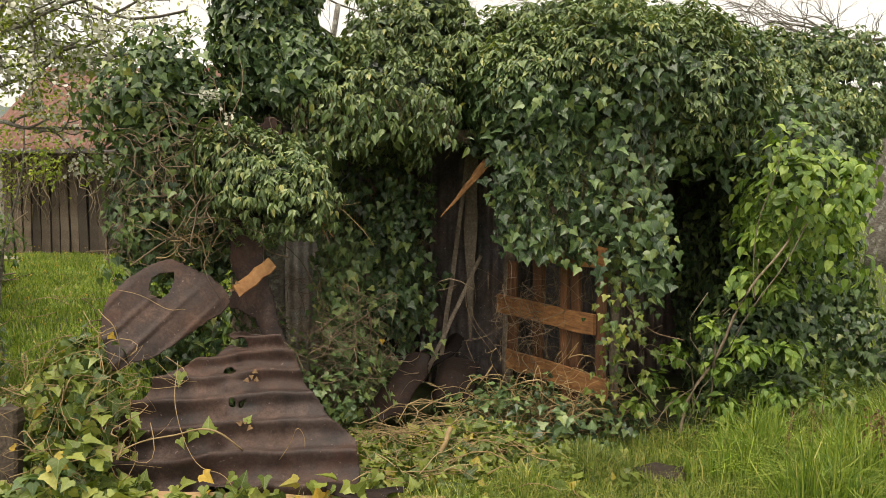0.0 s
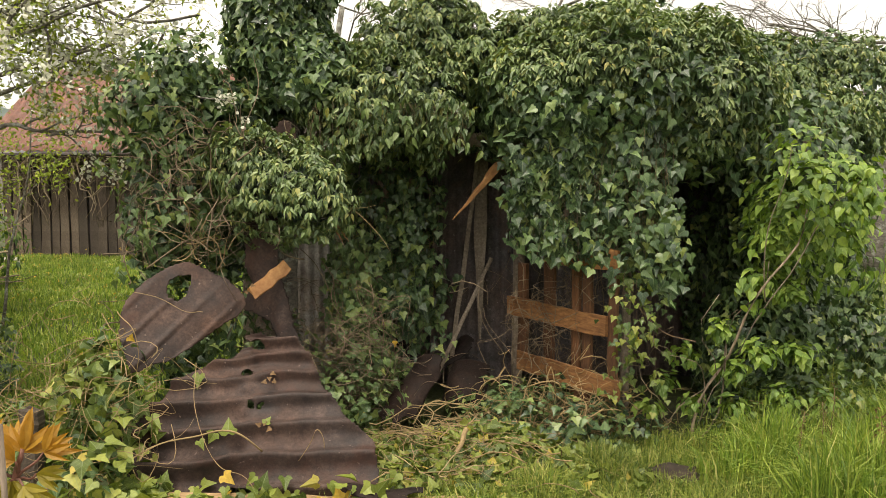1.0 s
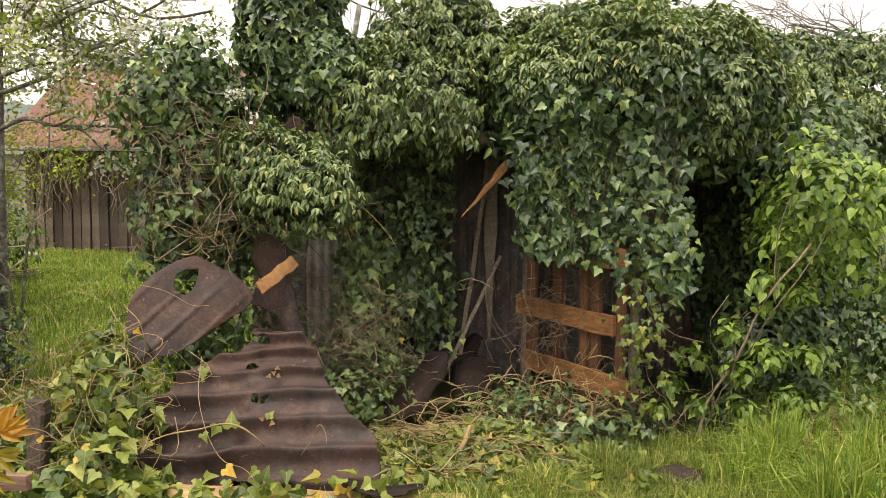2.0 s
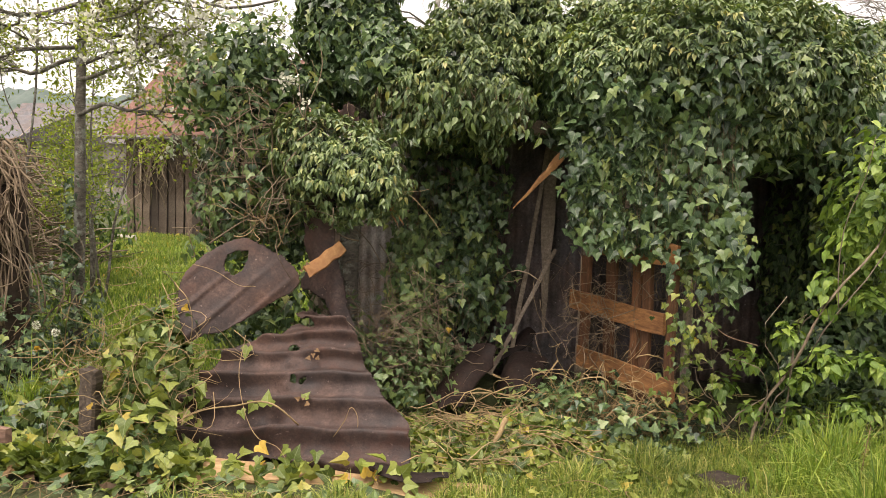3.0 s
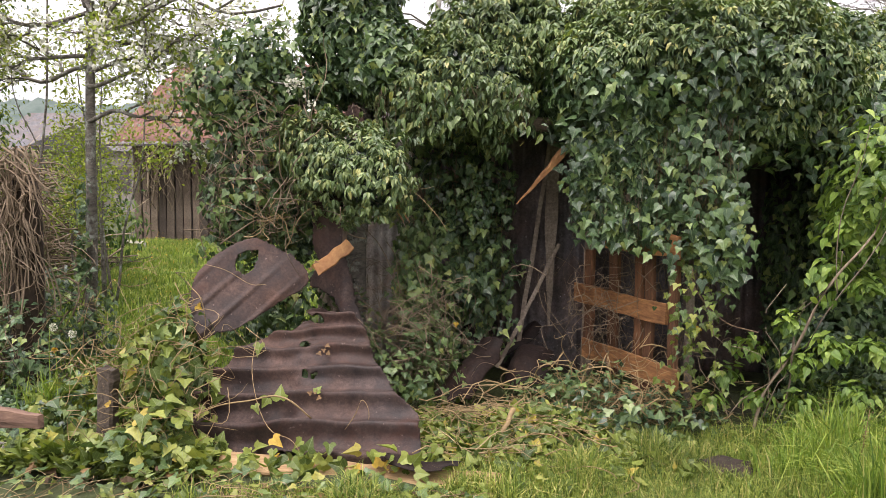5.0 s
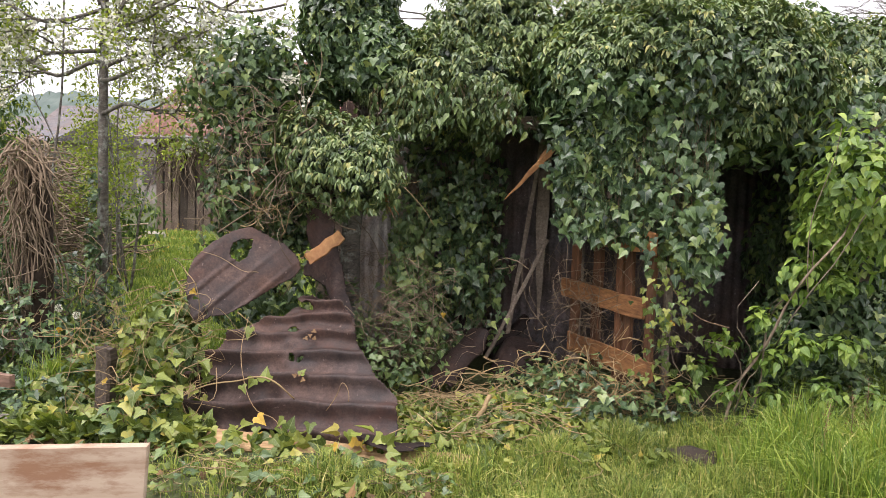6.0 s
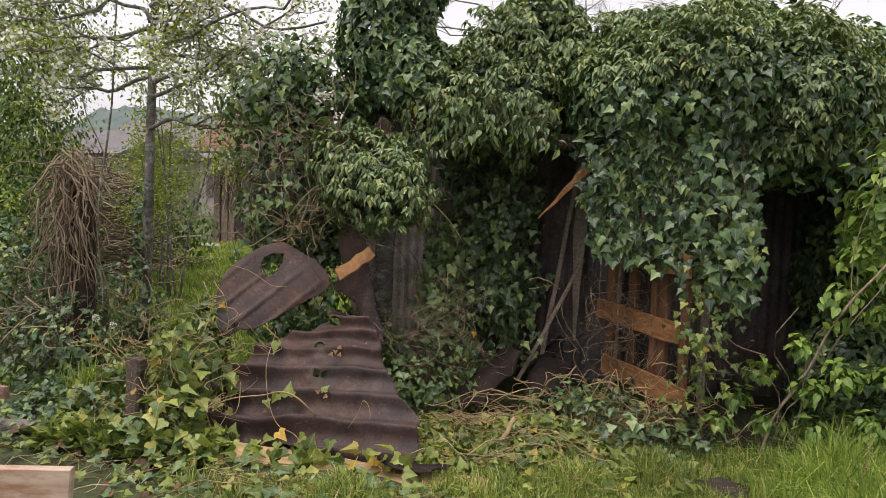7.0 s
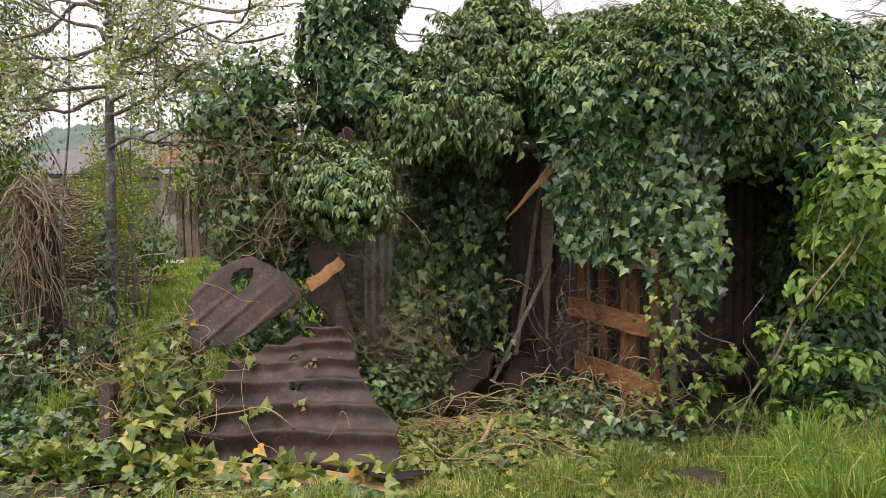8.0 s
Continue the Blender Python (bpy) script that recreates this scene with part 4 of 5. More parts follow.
P = np.stack([fx, fy, ground_z(fx, fy) + r1.uniform(0.01, 0.08, n) + r1.uniform(0.3, 1.1, n) * 0.16 * np.exp(-((fx - 0.15) / 0.42) ** 2 - ((fy - 4.66) / 0.28) ** 2)], 1)
v, f = leaves(LEAF_IVY, P, np.array((0, -0.4, 0.9)) + r1.normal(size=P.shape) * 0.8, r1.normal(size=P.shape), r1.uniform(0.035, 0.08, n))
tagged(soup("leaves", v, f, M_IVY_LIGHT, vines, uv=LEAF_IVY[0][:, :2]), kind="stuff")

# ---- bright shrub ----
shrub = empty("shrub", "bright green leafy shrub leaning over the shed side", "shrub")
stems = [(wander((1.46, 4.86, 0.02), (2.12, 4.8, 1.52), 14, 0.06, seed=31), 0.011, 0.006), (wander((1.4, 4.9, 0.02), (1.92, 4.85, 1.2), 12, 0.08, seed=32), 0.007, 0.003),
         (wander((1.5, 5.0, 0.02), (1.74, 4.86, 0.9), 10, 0.08, seed=33), 0.005, 0.002), (wander((1.74, 4.84, 0.62), (2.50, 4.8, 1.76), 10, 0.06, seed=34), 0.005, 0.002), (wander((1.3, 4.95, 0.1), (1.62, 4.85, 1.0), 10, 0.08, seed=37), 0.004, 0.002),
         (wander((1.43, 4.9, 0.02), (1.17, 4.84, 0.55), 9, 0.06, seed=35), 0.004, 0.002), (wander((1.90, 4.84, 0.95), (2.01, 4.78, 1.92), 10, 0.05, seed=36), 0.004, 0.002), (wander((1.55, 4.88, 0.3), (1.2, 4.8, 0.78), 10, 0.07, seed=38), 0.0035, 0.0015)]
tubes_each("stem", stems, M_SHRUBBARK, shrub, 6)
SHRUB = [(2.2, 4.97, 1.6, 0.36, 0.25, 0.36), (2.05, 4.97, 1.34, 0.28, 0.22, 0.3), (2.48, 4.92, 1.66, 0.26, 0.22, 0.3), (2.35, 4.95, 1.34, 0.3, 0.2, 0.26), (1.9, 4.95, 1.08, 0.16, 0.13, 0.15), (2.1, 4.95, 1.0, 0.16, 0.14, 0.13)]
SPRIGS = [(1.32, 5.0, 0.42, 0.09, 0.08, 0.07), (1.5, 4.95, 0.3, 0.08, 0.08, 0.06), (1.45, 5.0, 0.6, 0.1, 0.08, 0.07), (1.66, 4.95, 0.75, 0.1, 0.08, 0.08), (2.05, 4.9, 0.35, 0.14, 0.1, 0.1), (2.3, 4.9, 0.3, 0.12, 0.1, 0.1), (1.72, 4.93, 0.52, 0.12, 0.1, 0.09), (1.9, 4.9, 0.62, 0.13, 0.1, 0.1), (1.22, 4.95, 0.27, 0.1, 0.08, 0.07), (1.75, 4.9, 0.28, 0.1, 0.1, 0.08), (2.15, 4.9, 0.62, 0.14, 0.1, 0.1)]
leafy("leaves", SHRUB, 640, LEAF_HEART, (0.038, 0.078), M_SHRUB, shrub, seed=37, gaps=0.42, depth=0.8, up=0.7, wild=0.4, lump=0.2, back=0.9)
leafy("leaves", SPRIGS, 620, LEAF_HEART, (0.04, 0.07), M_SHRUB, shrub, seed=38, depth=0.9, up=0.8, wild=0.4, lump=0.03, back=1.0, gaps=0.0)

# ---- grass ----
r2 = np.random.default_rng(21)
lawn = empty("grass", "short green lawn grass with yellow flowers", "grass", kind="stuff")
n = 100000
fx, fy = r2.uniform(-9, -1.2, n), 6.0 + r2.uniform(0, 1, n) ** 0.8 * 9.5
blades("blades", fx, fy, r2.uniform(0.05, 0.14, n), M_GRASS, lawn, 0.013, 0.6, seed=1)
n = 190000
fx, fy = r2.normal(0, 1.75, n), 5.0 - np.abs(r2.normal(0, 2.1, n))
ragged = np.sin(fx * 5 + 2 * np.sin(fy * 3)) + np.sin(fy * 6 + fx * 2)
keep = (ragged + r2.normal(0, 0.35, n) > -1.6) & (np.hypot(fx - 0.2, fy + 0.05) > 0.15) & (fy > -3) & (fy < 4.9) & ((fy > 3.35) | (r2.uniform(size=n) < 0.15)) & (fx > -1.35 + 0.25 * np.sin(fy * 9)) & ((fx > -0.15 - (4.0 - fy) * 0.25) | (fy < 3.6)) & ~((fx < 0.7) & (fy > 4.35))
front_grass = empty("grass", "short yellowish trampled grass before the shed", "grass", kind="stuff")
tuft_h = np.clip(np.sin(fx[keep] * 6.3 + 2) * np.sin(fy[keep] * 7.1 + fx[keep]) + 0.3 * np.sin(fx[keep] * 17), 0, 1)
blades("blades", fx[keep], fy[keep], r2.uniform(0.04, 0.13, keep.sum()) * (1 + 0.9 * tuft_h), M_GRASS_DRY, front_grass, 0.006, 0.8, seed=2)
tall = empty("grass", "long lush green grass beside the shed", "grass", kind="stuff")
n = 52000
fx = r2.uniform(1.0, 3.9, n)
fy = 3.4 + r2.uniform(0, 1, n) * 2.3
edge = 1.32 + np.abs(fy - 4.3) * 0.45 + 0.12 * np.sin(fy * 11)
keep = (r2.uniform(size=n) < np.clip((fx - edge) * 2.5, 0, 1)) & (np.sin(fx * 7 + fy * 3) + np.sin(fy * 9 - fx * 4) > -0.9)
blades("blades", fx[keep], fy[keep], r2.uniform(0.12, 0.4, keep.sum()) * (1 + 0.55 * np.sin(fx[keep] * 9 + 1) * np.sin(fy[keep] * 8)), M_GRASS, tall, 0.0075, 0.85, seed=3)
right_lawn = empty("grass", "green meadow grass beyond the shed", "grass", kind="stuff")
n = 26000
fx, fy = r2.uniform(2.8, 13, n), 5 + r2.uniform(0, 1, n) ** 0.7 * 16
blades("blades", fx, fy, r2.uniform(0.06, 0.16, n), M_GRASS, right_lawn, 0.014, 0.5, seed=4)
n = 16000
fx, fy = r2.uniform(-4.5, -1.9, n), r2.uniform(4.7, 7, n)
blades("blades", fx, fy, r2.uniform(0.04, 0.12, n), M_GRASS, lawn, 0.007, 0.6, seed=5)

# ---- pear tree in blossom ----
def grow(a, way, L, r, depth, out, tips, rnd, spread=0.6, lift=0.12, n=12):
    """Add a crooked limb and its side shoots to out, and its end points to tips."""
    way = np.asarray(way, float) / np.linalg.norm(way)
    b = np.asarray(a) + way * L + np.array((0, 0, lift * L))
    line = wander(a, b, n, 0.06 * L, seed=int(rnd.integers(1e6)))
    out.append((line, r, r * 0.45))
    tips.extend(line[3::2])
    if depth == 0:
        return
    for k in range(int(rnd.integers(3, 6))):
        i = int(rnd.integers(2, n))
        w = way + rnd.normal(size=3) * spread
        grow(line[i], w, L * rnd.uniform(0.35, 0.6), r * 0.5, depth - 1, out, tips, rnd, spread, lift, 10)


def dress(name, tips, per, tpl, size, material, parent, rnd, spread=0.05, hang=0.0):
    t = np.repeat(np.asarray(tips), per, axis=0)
    t = t + rnd.normal(size=t.shape) * spread
    v, f = leaves(tpl, t, np.array((0, -0.2, 0.5)) + rnd.normal(size=t.shape), rnd.normal(size=t.shape) + (0, 0, -hang), rnd.uniform(size[0], size[1], len(t)))
    return tagged(soup(name, v, f, material, parent), kind="stuff")


pear = empty("pear_tree", "slender blossoming pear tree with mossy grey bark", "tree", m=Matrix())
rt = np.random.default_rng(5)
limbs, tips = [], []
TB = np.array((-3.72, 6.15, 0.0))
trunk_line = wander(TB, TB + (0.1, 0.0, 4.6), 14, 0.02, seed=6)
for z, way, L in ((2.52, (-1, 0.1, 0.22), 1.25), (2.45, (1, -0.1, 0.25), 1.1), (2.7, (1, 0.2, 0.15), 1.4), (2.85, (0.8, -0.5, 0.0), 1.0), (2.6, (-0.8, -0.4, 0.1), 0.9), (2.35, (0.9, -0.3, 0.3), 1.2), (2.05, (1, 0, 0.02), 1.05), (2.9, (1, -0.2, 0.4), 1.3), (2.65, (0.9, -0.5, 0.2), 1.2), (2.9, (0.7, -0.7, 0.0), 1.2), (2.95, (-0.7, -0.7, 0.0), 1.2), (3.05, (1, -0.3, -0.05), 1.6), (3.0, (-0.9, -0.2, 0.4), 1.2), (3.3, (0.4, -0.7, 0.5), 1.1), (3.3, (-0.5, -0.6, 0.5), 1.1), (3.15, (1, -0.1, -0.12), 1.8), (3.4, (1, -0.2, -0.15), 1.7), (3.25, (-1, 0.1, -0.1), 1.5), (3.6, (0.9, 0.2, 0.5), 1.1), (3.7, (-0.8, 0.3, 0.6), 1.0)):
    grow(TB + (0.06, 0, z), way, L, 0.02, 2, limbs, tips, rt, 0.45, 0.0)
tubes("trunk", [(trunk_line, 0.055, 0.025)], M_BARK, pear, 9)
tubes_each("branch", [q for q in limbs if q[1] > 0.009], M_BARK, pear, 6)
tagged(tubes("twig_tangle", [q for q in limbs if q[1] <= 0.009], M_BARK, pear, 4), kind="stuff")
tips = np.array(tips)
dress("blossom", tips[rt.uniform(size=len(tips)) < 0.45], 8, PETAL, (0.028, 0.044), M_BLOSSOM, pear, rt, 0.035)
dress("leaves", tips, 5, LEAF_SMALL, (0.03, 0.05), M_SPRING, pear, rt, 0.06)
sapling = empty("sapling", "thin bare sapling beside the pear tree", "tree")
tubes("trunk", [(wander((-3.95, 6.0, 0), (-3.85, 6.0, 3.6), 12, 0.04, seed=8), 0.014, 0.006), (wander((-3.93, 6.0, 1.6), (-4.3, 6.0, 2.6), 8, 0.03, seed=9), 0.008, 0.003)], M_BARK, sapling, 6)

# ---- yellow-green young trees ----
def young(x, y, h, seed, spread=0.5):
    rs = np.random.default_rng(seed)
    t = empty("young_tree", "slender young tree in yellow-green spring leaf", "tree", group="young trees")
    out, tp = [], []
    z = float(ground_z(x, y))
    for k in range(4):
        bx, by = x + rs.normal() * 0.12, y + rs.normal() * 0.12
        line = wander((bx, by, z), (bx + rs.normal() * 0.2, by, z + h * rs.uniform(0.8, 1.05)), 10, 0.04, seed=seed + k)
        out.append((line, 0.02, 0.006))
        for i in range(4, 10):
            grow(line[i], (rs.normal(), rs.normal(), 0.4), spread * rs.uniform(0.6, 1.1), 0.006, 1, out, tp, rs, 0.5, 0.1, 6)
    tagged(tubes("branch_tangle", out, M_BARK, t, 4), kind="stuff")
    dress("leaves", tp, 7, LEAF_SMALL, (0.035, 0.06), M_SPRING, t, rs, 0.1, 0.3)


young(-4.85, 8.5, 3.0, 41, 0.38)
young(-5.7, 9.4, 2.0, 42, 0.3)
young(-7.4, 8.2, 3.2, 43, 0.8)
young(-8.3, 9.0, 3.4, 44, 0.8)

# ---- dead vine stump ----
stump = empty("vine_stump", "stump wrapped in bundled dead ivy stems", "stump")
paths = []
for k in range(60):
    a = r2.uniform(0, 6.28)
    x0, y0 = -3.45 + 0.1 * math.cos(a), 5.02 + 0.1 * math.sin(a)
    z1 = r2.uniform(1.1, 1.75)
    paths.append((wander((x0 + r2.normal() * 0.07, y0 - abs(r2.normal()) * 0.08, r2.uniform(0.5, 1.2)), (x0 + r2.normal() * 0.07, y0 + r2.normal() * 0.06, z1), 9, 0.03, seed=int(r2.integers(1e6))), r2.uniform(0.002, 0.008), 0.002))
for k in range(110):
    x0, y0, z0 = -3.45 + r2.normal() * 0.08, 4.9 + r2.normal() * 0.06, r2.uniform(1.1, 1.8)
    paths.append((wander((x0, y0, z0), (x0 + r2.normal() * 0.2, y0 - abs(r2.normal()) * 0.1, z0 - r2.uniform(0.15, 0.6)), 10, 0.03, seed=int(r2.integers(1e6))), r2.uniform(0.003, 0.011), 0.003))
for k in range(30):
    x0, z0 = -3.45 + r2.normal() * 0.1, r2.uniform(1.55, 1.8)
    paths.append((wander((x0, 4.95, z0), (x0 + r2.normal() * 0.25, 4.85 + r2.normal() * 0.1, z0 - r2.uniform(0.0, 0.3)), 9, 0.06, seed=int(r2.integers(1e6))), r2.uniform(0.002, 0.006), 0.002))
tubes_each("stem", paths, M_DEADVINE, stump, 5)
tubes("trunk", [(wander((-3.45, 5.05, 0), (-3.45, 5.05, 1.6), 8, 0.02, seed=2), 0.13, 0.09)], M_ROT, stump, 9)
undergrowth = empty("undergrowth", "tangled ivy and weeds under the trees", "undergrowth")
UNDER = [(-3.5, 4.9, 0.25, 0.5, 0.35, 0.5), (-3.9, 5.5, 0.4, 0.6, 0.5, 0.7), (-4.4, 5.3, 0.5, 0.6, 0.5, 0.8), (-3.0, 4.4, 0.05, 0.6, 0.5, 0.22), (-3.7, 6.1, 0.2, 0.3, 0.3, 0.4), (-3.7, 6.08, 0.8, 0.1, 0.1, 0.8), (-3.75, 5.15, 0.9, 0.2, 0.2, 0.5)]
leafy("leaves", UNDER, 620, LEAF_IVY, (0.035, 0.065), M_IVY, undergrowth, seed=51, gaps=0.45, hang=0.4, up=0.7, depth=0.6, lump=0.15)
hedge = empty("hedge", "mixed leafy hedge in spring green", "hedge")
HEDGE = [(-5.5, 6.8, 1.4, 0.6, 0.6, 1.2), (-6.3, 7.2, 2.3, 0.9, 0.8, 1.1), (-5.9, 7.3, 3.4, 0.7, 0.6, 0.9), (-5.2, 6.2, 0.8, 0.6, 0.5, 0.8), (-7.2, 7.2, 1.4, 0.9, 0.8, 1.4)]
BACK = [(-7.6, 11.4, 0.9, 1.5, 0.6, 1.05), (-10.0, 11.2, 1.0, 1.6, 0.7, 1.15), (-12.5, 11.5, 1.0, 1.5, 0.7, 1.2)]
back_hedge = empty("hedge", "dark brambly hedge behind the brush heap", "hedge")
leafy("leaves", BACK, 330, LEAF_SMALL, (0.07, 0.12), M_HEDGE, back_hedge, seed=54, lump=0.2, depth=0.7, gaps=0.1)
leafy("leaves", HEDGE, 760, LEAF_SMALL, (0.04, 0.075), M_HEDGE, hedge, seed=52, lump=0.3, depth=0.6)
leafy("leaves", HEDGE, 420, LEAF_SMALL, (0.035, 0.06), M_SPRING, hedge, seed=53, lump=0.35, depth=0.5)

# ---- brush heap behind the tree ----
brush = empty("brush_heap", "heap of dry cut branches by the barn", "brush")
paths = []
for k in range(520):
    x, y = r2.normal(-7.3, 0.55), r2.normal(9.9, 0.5)
    z = r2.uniform(0.1, 1.8) * math.exp(-((x + 7.2) / 1.4) ** 2)
    a, L = r2.uniform(0, 6.28), r2.uniform(0.3, 0.8)
    paths.append((wander((x - L * math.cos(a), y - L * math.sin(a), z + 0.1), (x + L * math.cos(a), y + L * math.sin(a), z + 0.1 + r2.normal() * 0.25), 6, 0.06, seed=int(r2.integers(1e6))), r2.uniform(0.006, 0.016), 0.004))
tubes_each("branch", paths[:220], M_DEADVINE, brush)
tagged(tubes("branch_tangle", paths[220:], M_DEADVINE, brush, 4), kind="stuff")

# ---- barn ----
barn = empty("barn", "low weathered timber barn with rusty red roof", "barn")
BA, BB = Vector((-8.7, 15.6, 0.24)), Vector((-4.2, 15.4, 0.24))
n_b = 24
for k in range(n_b):
    a = BA.lerp(BB, (k + 0.5) / n_b)
    board("plank", 2.1, r2.uniform(0.14, 0.18), 0.03, M_BARN, barn, along((a.x, a.y + 0.03 * (k % 2), a.z), (a.x + 0.015 * r2.normal(), a.y + 0.03 * (k % 2), a.z + 2.1)), seed=200 + k, seg=4)
# dark box added behind the planks so the gaps between them read as shade
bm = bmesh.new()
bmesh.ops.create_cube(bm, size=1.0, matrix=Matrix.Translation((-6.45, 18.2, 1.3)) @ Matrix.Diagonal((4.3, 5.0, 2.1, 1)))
part("gap_shade_box", bm, M_DARKIRON, barn)


def barn_roof(u, v):
    return (-9.0 + u, 15.1 + v * 0.84, 2.32 + v * 0.55 + 0.02 * math.sin(2 * math.pi * u / 0.15))


tin("roof", (5.2, 3.7), (300, 8), barn_roof, M_ROOFRED, barn, label="rusty red corrugated roof")
board("gutter", 5.1, 0.05, 0.07, M_DARKIRON, barn, along((-9.0, 15.08, 2.3), (-3.9, 15.05, 2.3)), seed=3)
barn_vines = empty("dead_vines", "bare dead creeper hanging on the barn wall", "vines")
paths = []
for k in range(170):
    x = r2.uniform(-8.6, -4.5)
    paths.append((wander((x, 15.35, 2.25), (x + r2.normal() * 0.35, 15.3, r2.uniform(0.9, 2.0)), 8, 0.12, seed=int(r2.integers(1e6))), 0.012, 0.006))
tagged(tubes("stem_tangle", paths, M_DEADVINE, barn_vines, 4), kind="stuff")

# ---- low white rail on the lawn before the barn ----
rail = empty("garden_rail", "low white painted rail standing on the lawn", "rail")
zr = float(ground_z(-7.9, 14.2))
board("bar", 0.44, 0.05, 0.03, M_WHITE, rail, along((-8.14, 14.2, zr + 0.12), (-7.68, 14.2, zr + 0.12)), seed=6, seg=4)
for x in (-8.12, -7.7):
    board("leg", 0.13, 0.035, 0.03, M_WHITE, rail, along((x, 14.22, zr - 0.02), (x, 14.22, zr + 0.11)), seed=7, seg=3)

# ---- grey roofed houses, hill ----
def house(x, y, w, d, h, rh, z=0.0):
    hs = empty("house", "pale house with a grey slate roof", "house", group="far houses", m=Matrix.Translation((x, y, z)))
    bm = bmesh.new()
    bmesh.ops.create_cube(bm, size=1.0, matrix=Matrix.Translation((0, 0, h / 2)) @ Matrix.Diagonal((w, d, h, 1)))
    part("wall", bm, M_PLASTER, hs)
    bm = bmesh.new()
    e = 0.3
    pts = [bm.verts.new(p) for p in ((-w / 2 - e, -d / 2 - e, h), (w / 2 + e, -d / 2 - e, h), (w / 2 + e, d / 2 + e, h), (-w / 2 - e, d / 2 + e, h), (-w / 2 - e, 0, h + rh), (w / 2 + e, 0, h + rh))]
    for f in ((0, 1, 5, 4), (2, 3, 4, 5), (0, 4, 3), (1, 2, 5), (3, 2, 1, 0)):
        bm.faces.new([pts[i] for i in f])
    part("roof", bm, M_SLATE, hs)
    for k in (-0.3, 0.0, 0.3):
        bm = bmesh.new()
        bmesh.ops.create_cube(bm, size=1.0, matrix=Matrix.Translation((k * w, -d / 2 - 0.02, h * 0.55)) @ Matrix.Diagonal((0.9, 0.08, 1.2, 1)))
        win = part("window", bm, M_SLATE, hs)
        for q in (-0.21, 0.21):
            bm = bmesh.new()
            bmesh.ops.create_cube(bm, size=1.0, matrix=Matrix.Translation((k * w + q, -d / 2 - 0.06, h * 0.55)) @ Matrix.Diagonal((0.36, 0.02, 1.1, 1)))
            part("pane", bm, M_DARKIRON, win)


house(-18.6, 25, 4.2, 5, 2.3, 0.95, 0.2)
house(-24, 40, 9, 7, 3.0, 2.2)
house(-38, 62, 9, 7, 4.2, 2.4)
house(-34, 66, 10, 7, 4.0, 2.4)
house(22, 40, 9, 7, 3.4, 2.0)
hx = np.linspace(-300, 260, 320)
hv, hf = [], []
for i, x in enumerate(hx):
    top = 40 + 3 * math.sin(x * 0.018 + 1) + 1.2 * math.sin(x * 0.11) + 0.7 * math.sin(x * 0.37) + 0.5 * math.sin(x * 0.9)
    hv += [(x, 330, -1), (x, 345, top * 0.55), (x, 380, top), (x, 430, top * 0.8)]
for i in range(len(hx) - 1):
    for j in range(3):
        hf.append((i * 4 + j, i * 4 + 4 + j, i * 4 + 5 + j, i * 4 + 1 + j))
tagged(soup("backdrop", hv, hf, M_HILL, smooth=True), "distant wooded green hill", "hill", kind="structure")

# ---- right: road, bare tree ----
rv = [(x, y, float(ground_z(x, y)) + 0.03) for x in (10, 90) for y in (34, 40)]
tagged(soup("road", rv, [(0, 2, 3, 1)], M_ROAD), "grey asphalt road beyond the grass", "road", kind="structure")


def bare_tree(x, y, h, r, seed, label):
    rs = np.random.default_rng(seed)
    t = empty("bare_tree", label, "tree")
    out, tp = [], []
    z = float(ground_z(x, y))
    line = wander((x, y, z - 0.05), (x + 0.2, y, z + h * 0.7), 10, 0.08, seed=seed)
    for i in range(4, 10):
        for k in range(2):
            grow(line[i], (rs.normal(), rs.normal() * 0.6, 0.35), h * 0.36 * rs.uniform(0.7, 1.1), r * 0.18, 3, out, tp, rs, 0.5, 0.0, 6)
    tubes("trunk", [(line, r, r * 0.5)], M_BARK, t, 9)
    tubes_each("branch", [q for q in out if q[1] > r * 0.12], M_BARK, t, 6)
    tagged(tubes("twig_tangle", [q for q in out if q[1] <= r * 0.12], M_BARK, t, 3), kind="stuff")


bare_tree(6.9, 13, 6.0, 0.17, 71, "dark bare spreading tree by the road")
bare_tree(1.0, 9.2, 5.0, 0.1, 72, "grey bare tree behind the shed")
bare_tree(-1.6, 10.5, 5.5, 0.07, 73, "thin bare tree behind the ivy")

# ---- fringe of ivy along the eaves ----
r3 = np.random.default_rng(31)
n = 150
cx = r3.uniform(-0.95, 0.08, n)
cy = 5.3 + r3.normal(size=n) * 0.1
strands("leaves", np.stack([cx, cy, 2.2 + 0 * cx], 1), np.stack([cx + 0.04 * r3.normal(size=n), cy, 2.0 - 0.08 * np.sin(cx * 5) - np.abs(r3.normal(size=n)) * 0.06], 1), 0.05, (0.05, 0.085), M_IVY_MID, ivy, 41, tpl=LEAF_LANCE)
n = 90
cx = r3.uniform(1.3, 2.4, n)
cy = 5.35 + r3.normal(size=n) * 0.1
strands("leaves", np.stack([cx, cy, 2.15 + 0 * cx], 1), np.stack([cx + 0.04 * r3.normal(size=n), cy, 1.85 - np.abs(r3.normal(size=n)) * 0.1], 1), 0.04, (0.045, 0.08), M_IVY, ivy, 42)

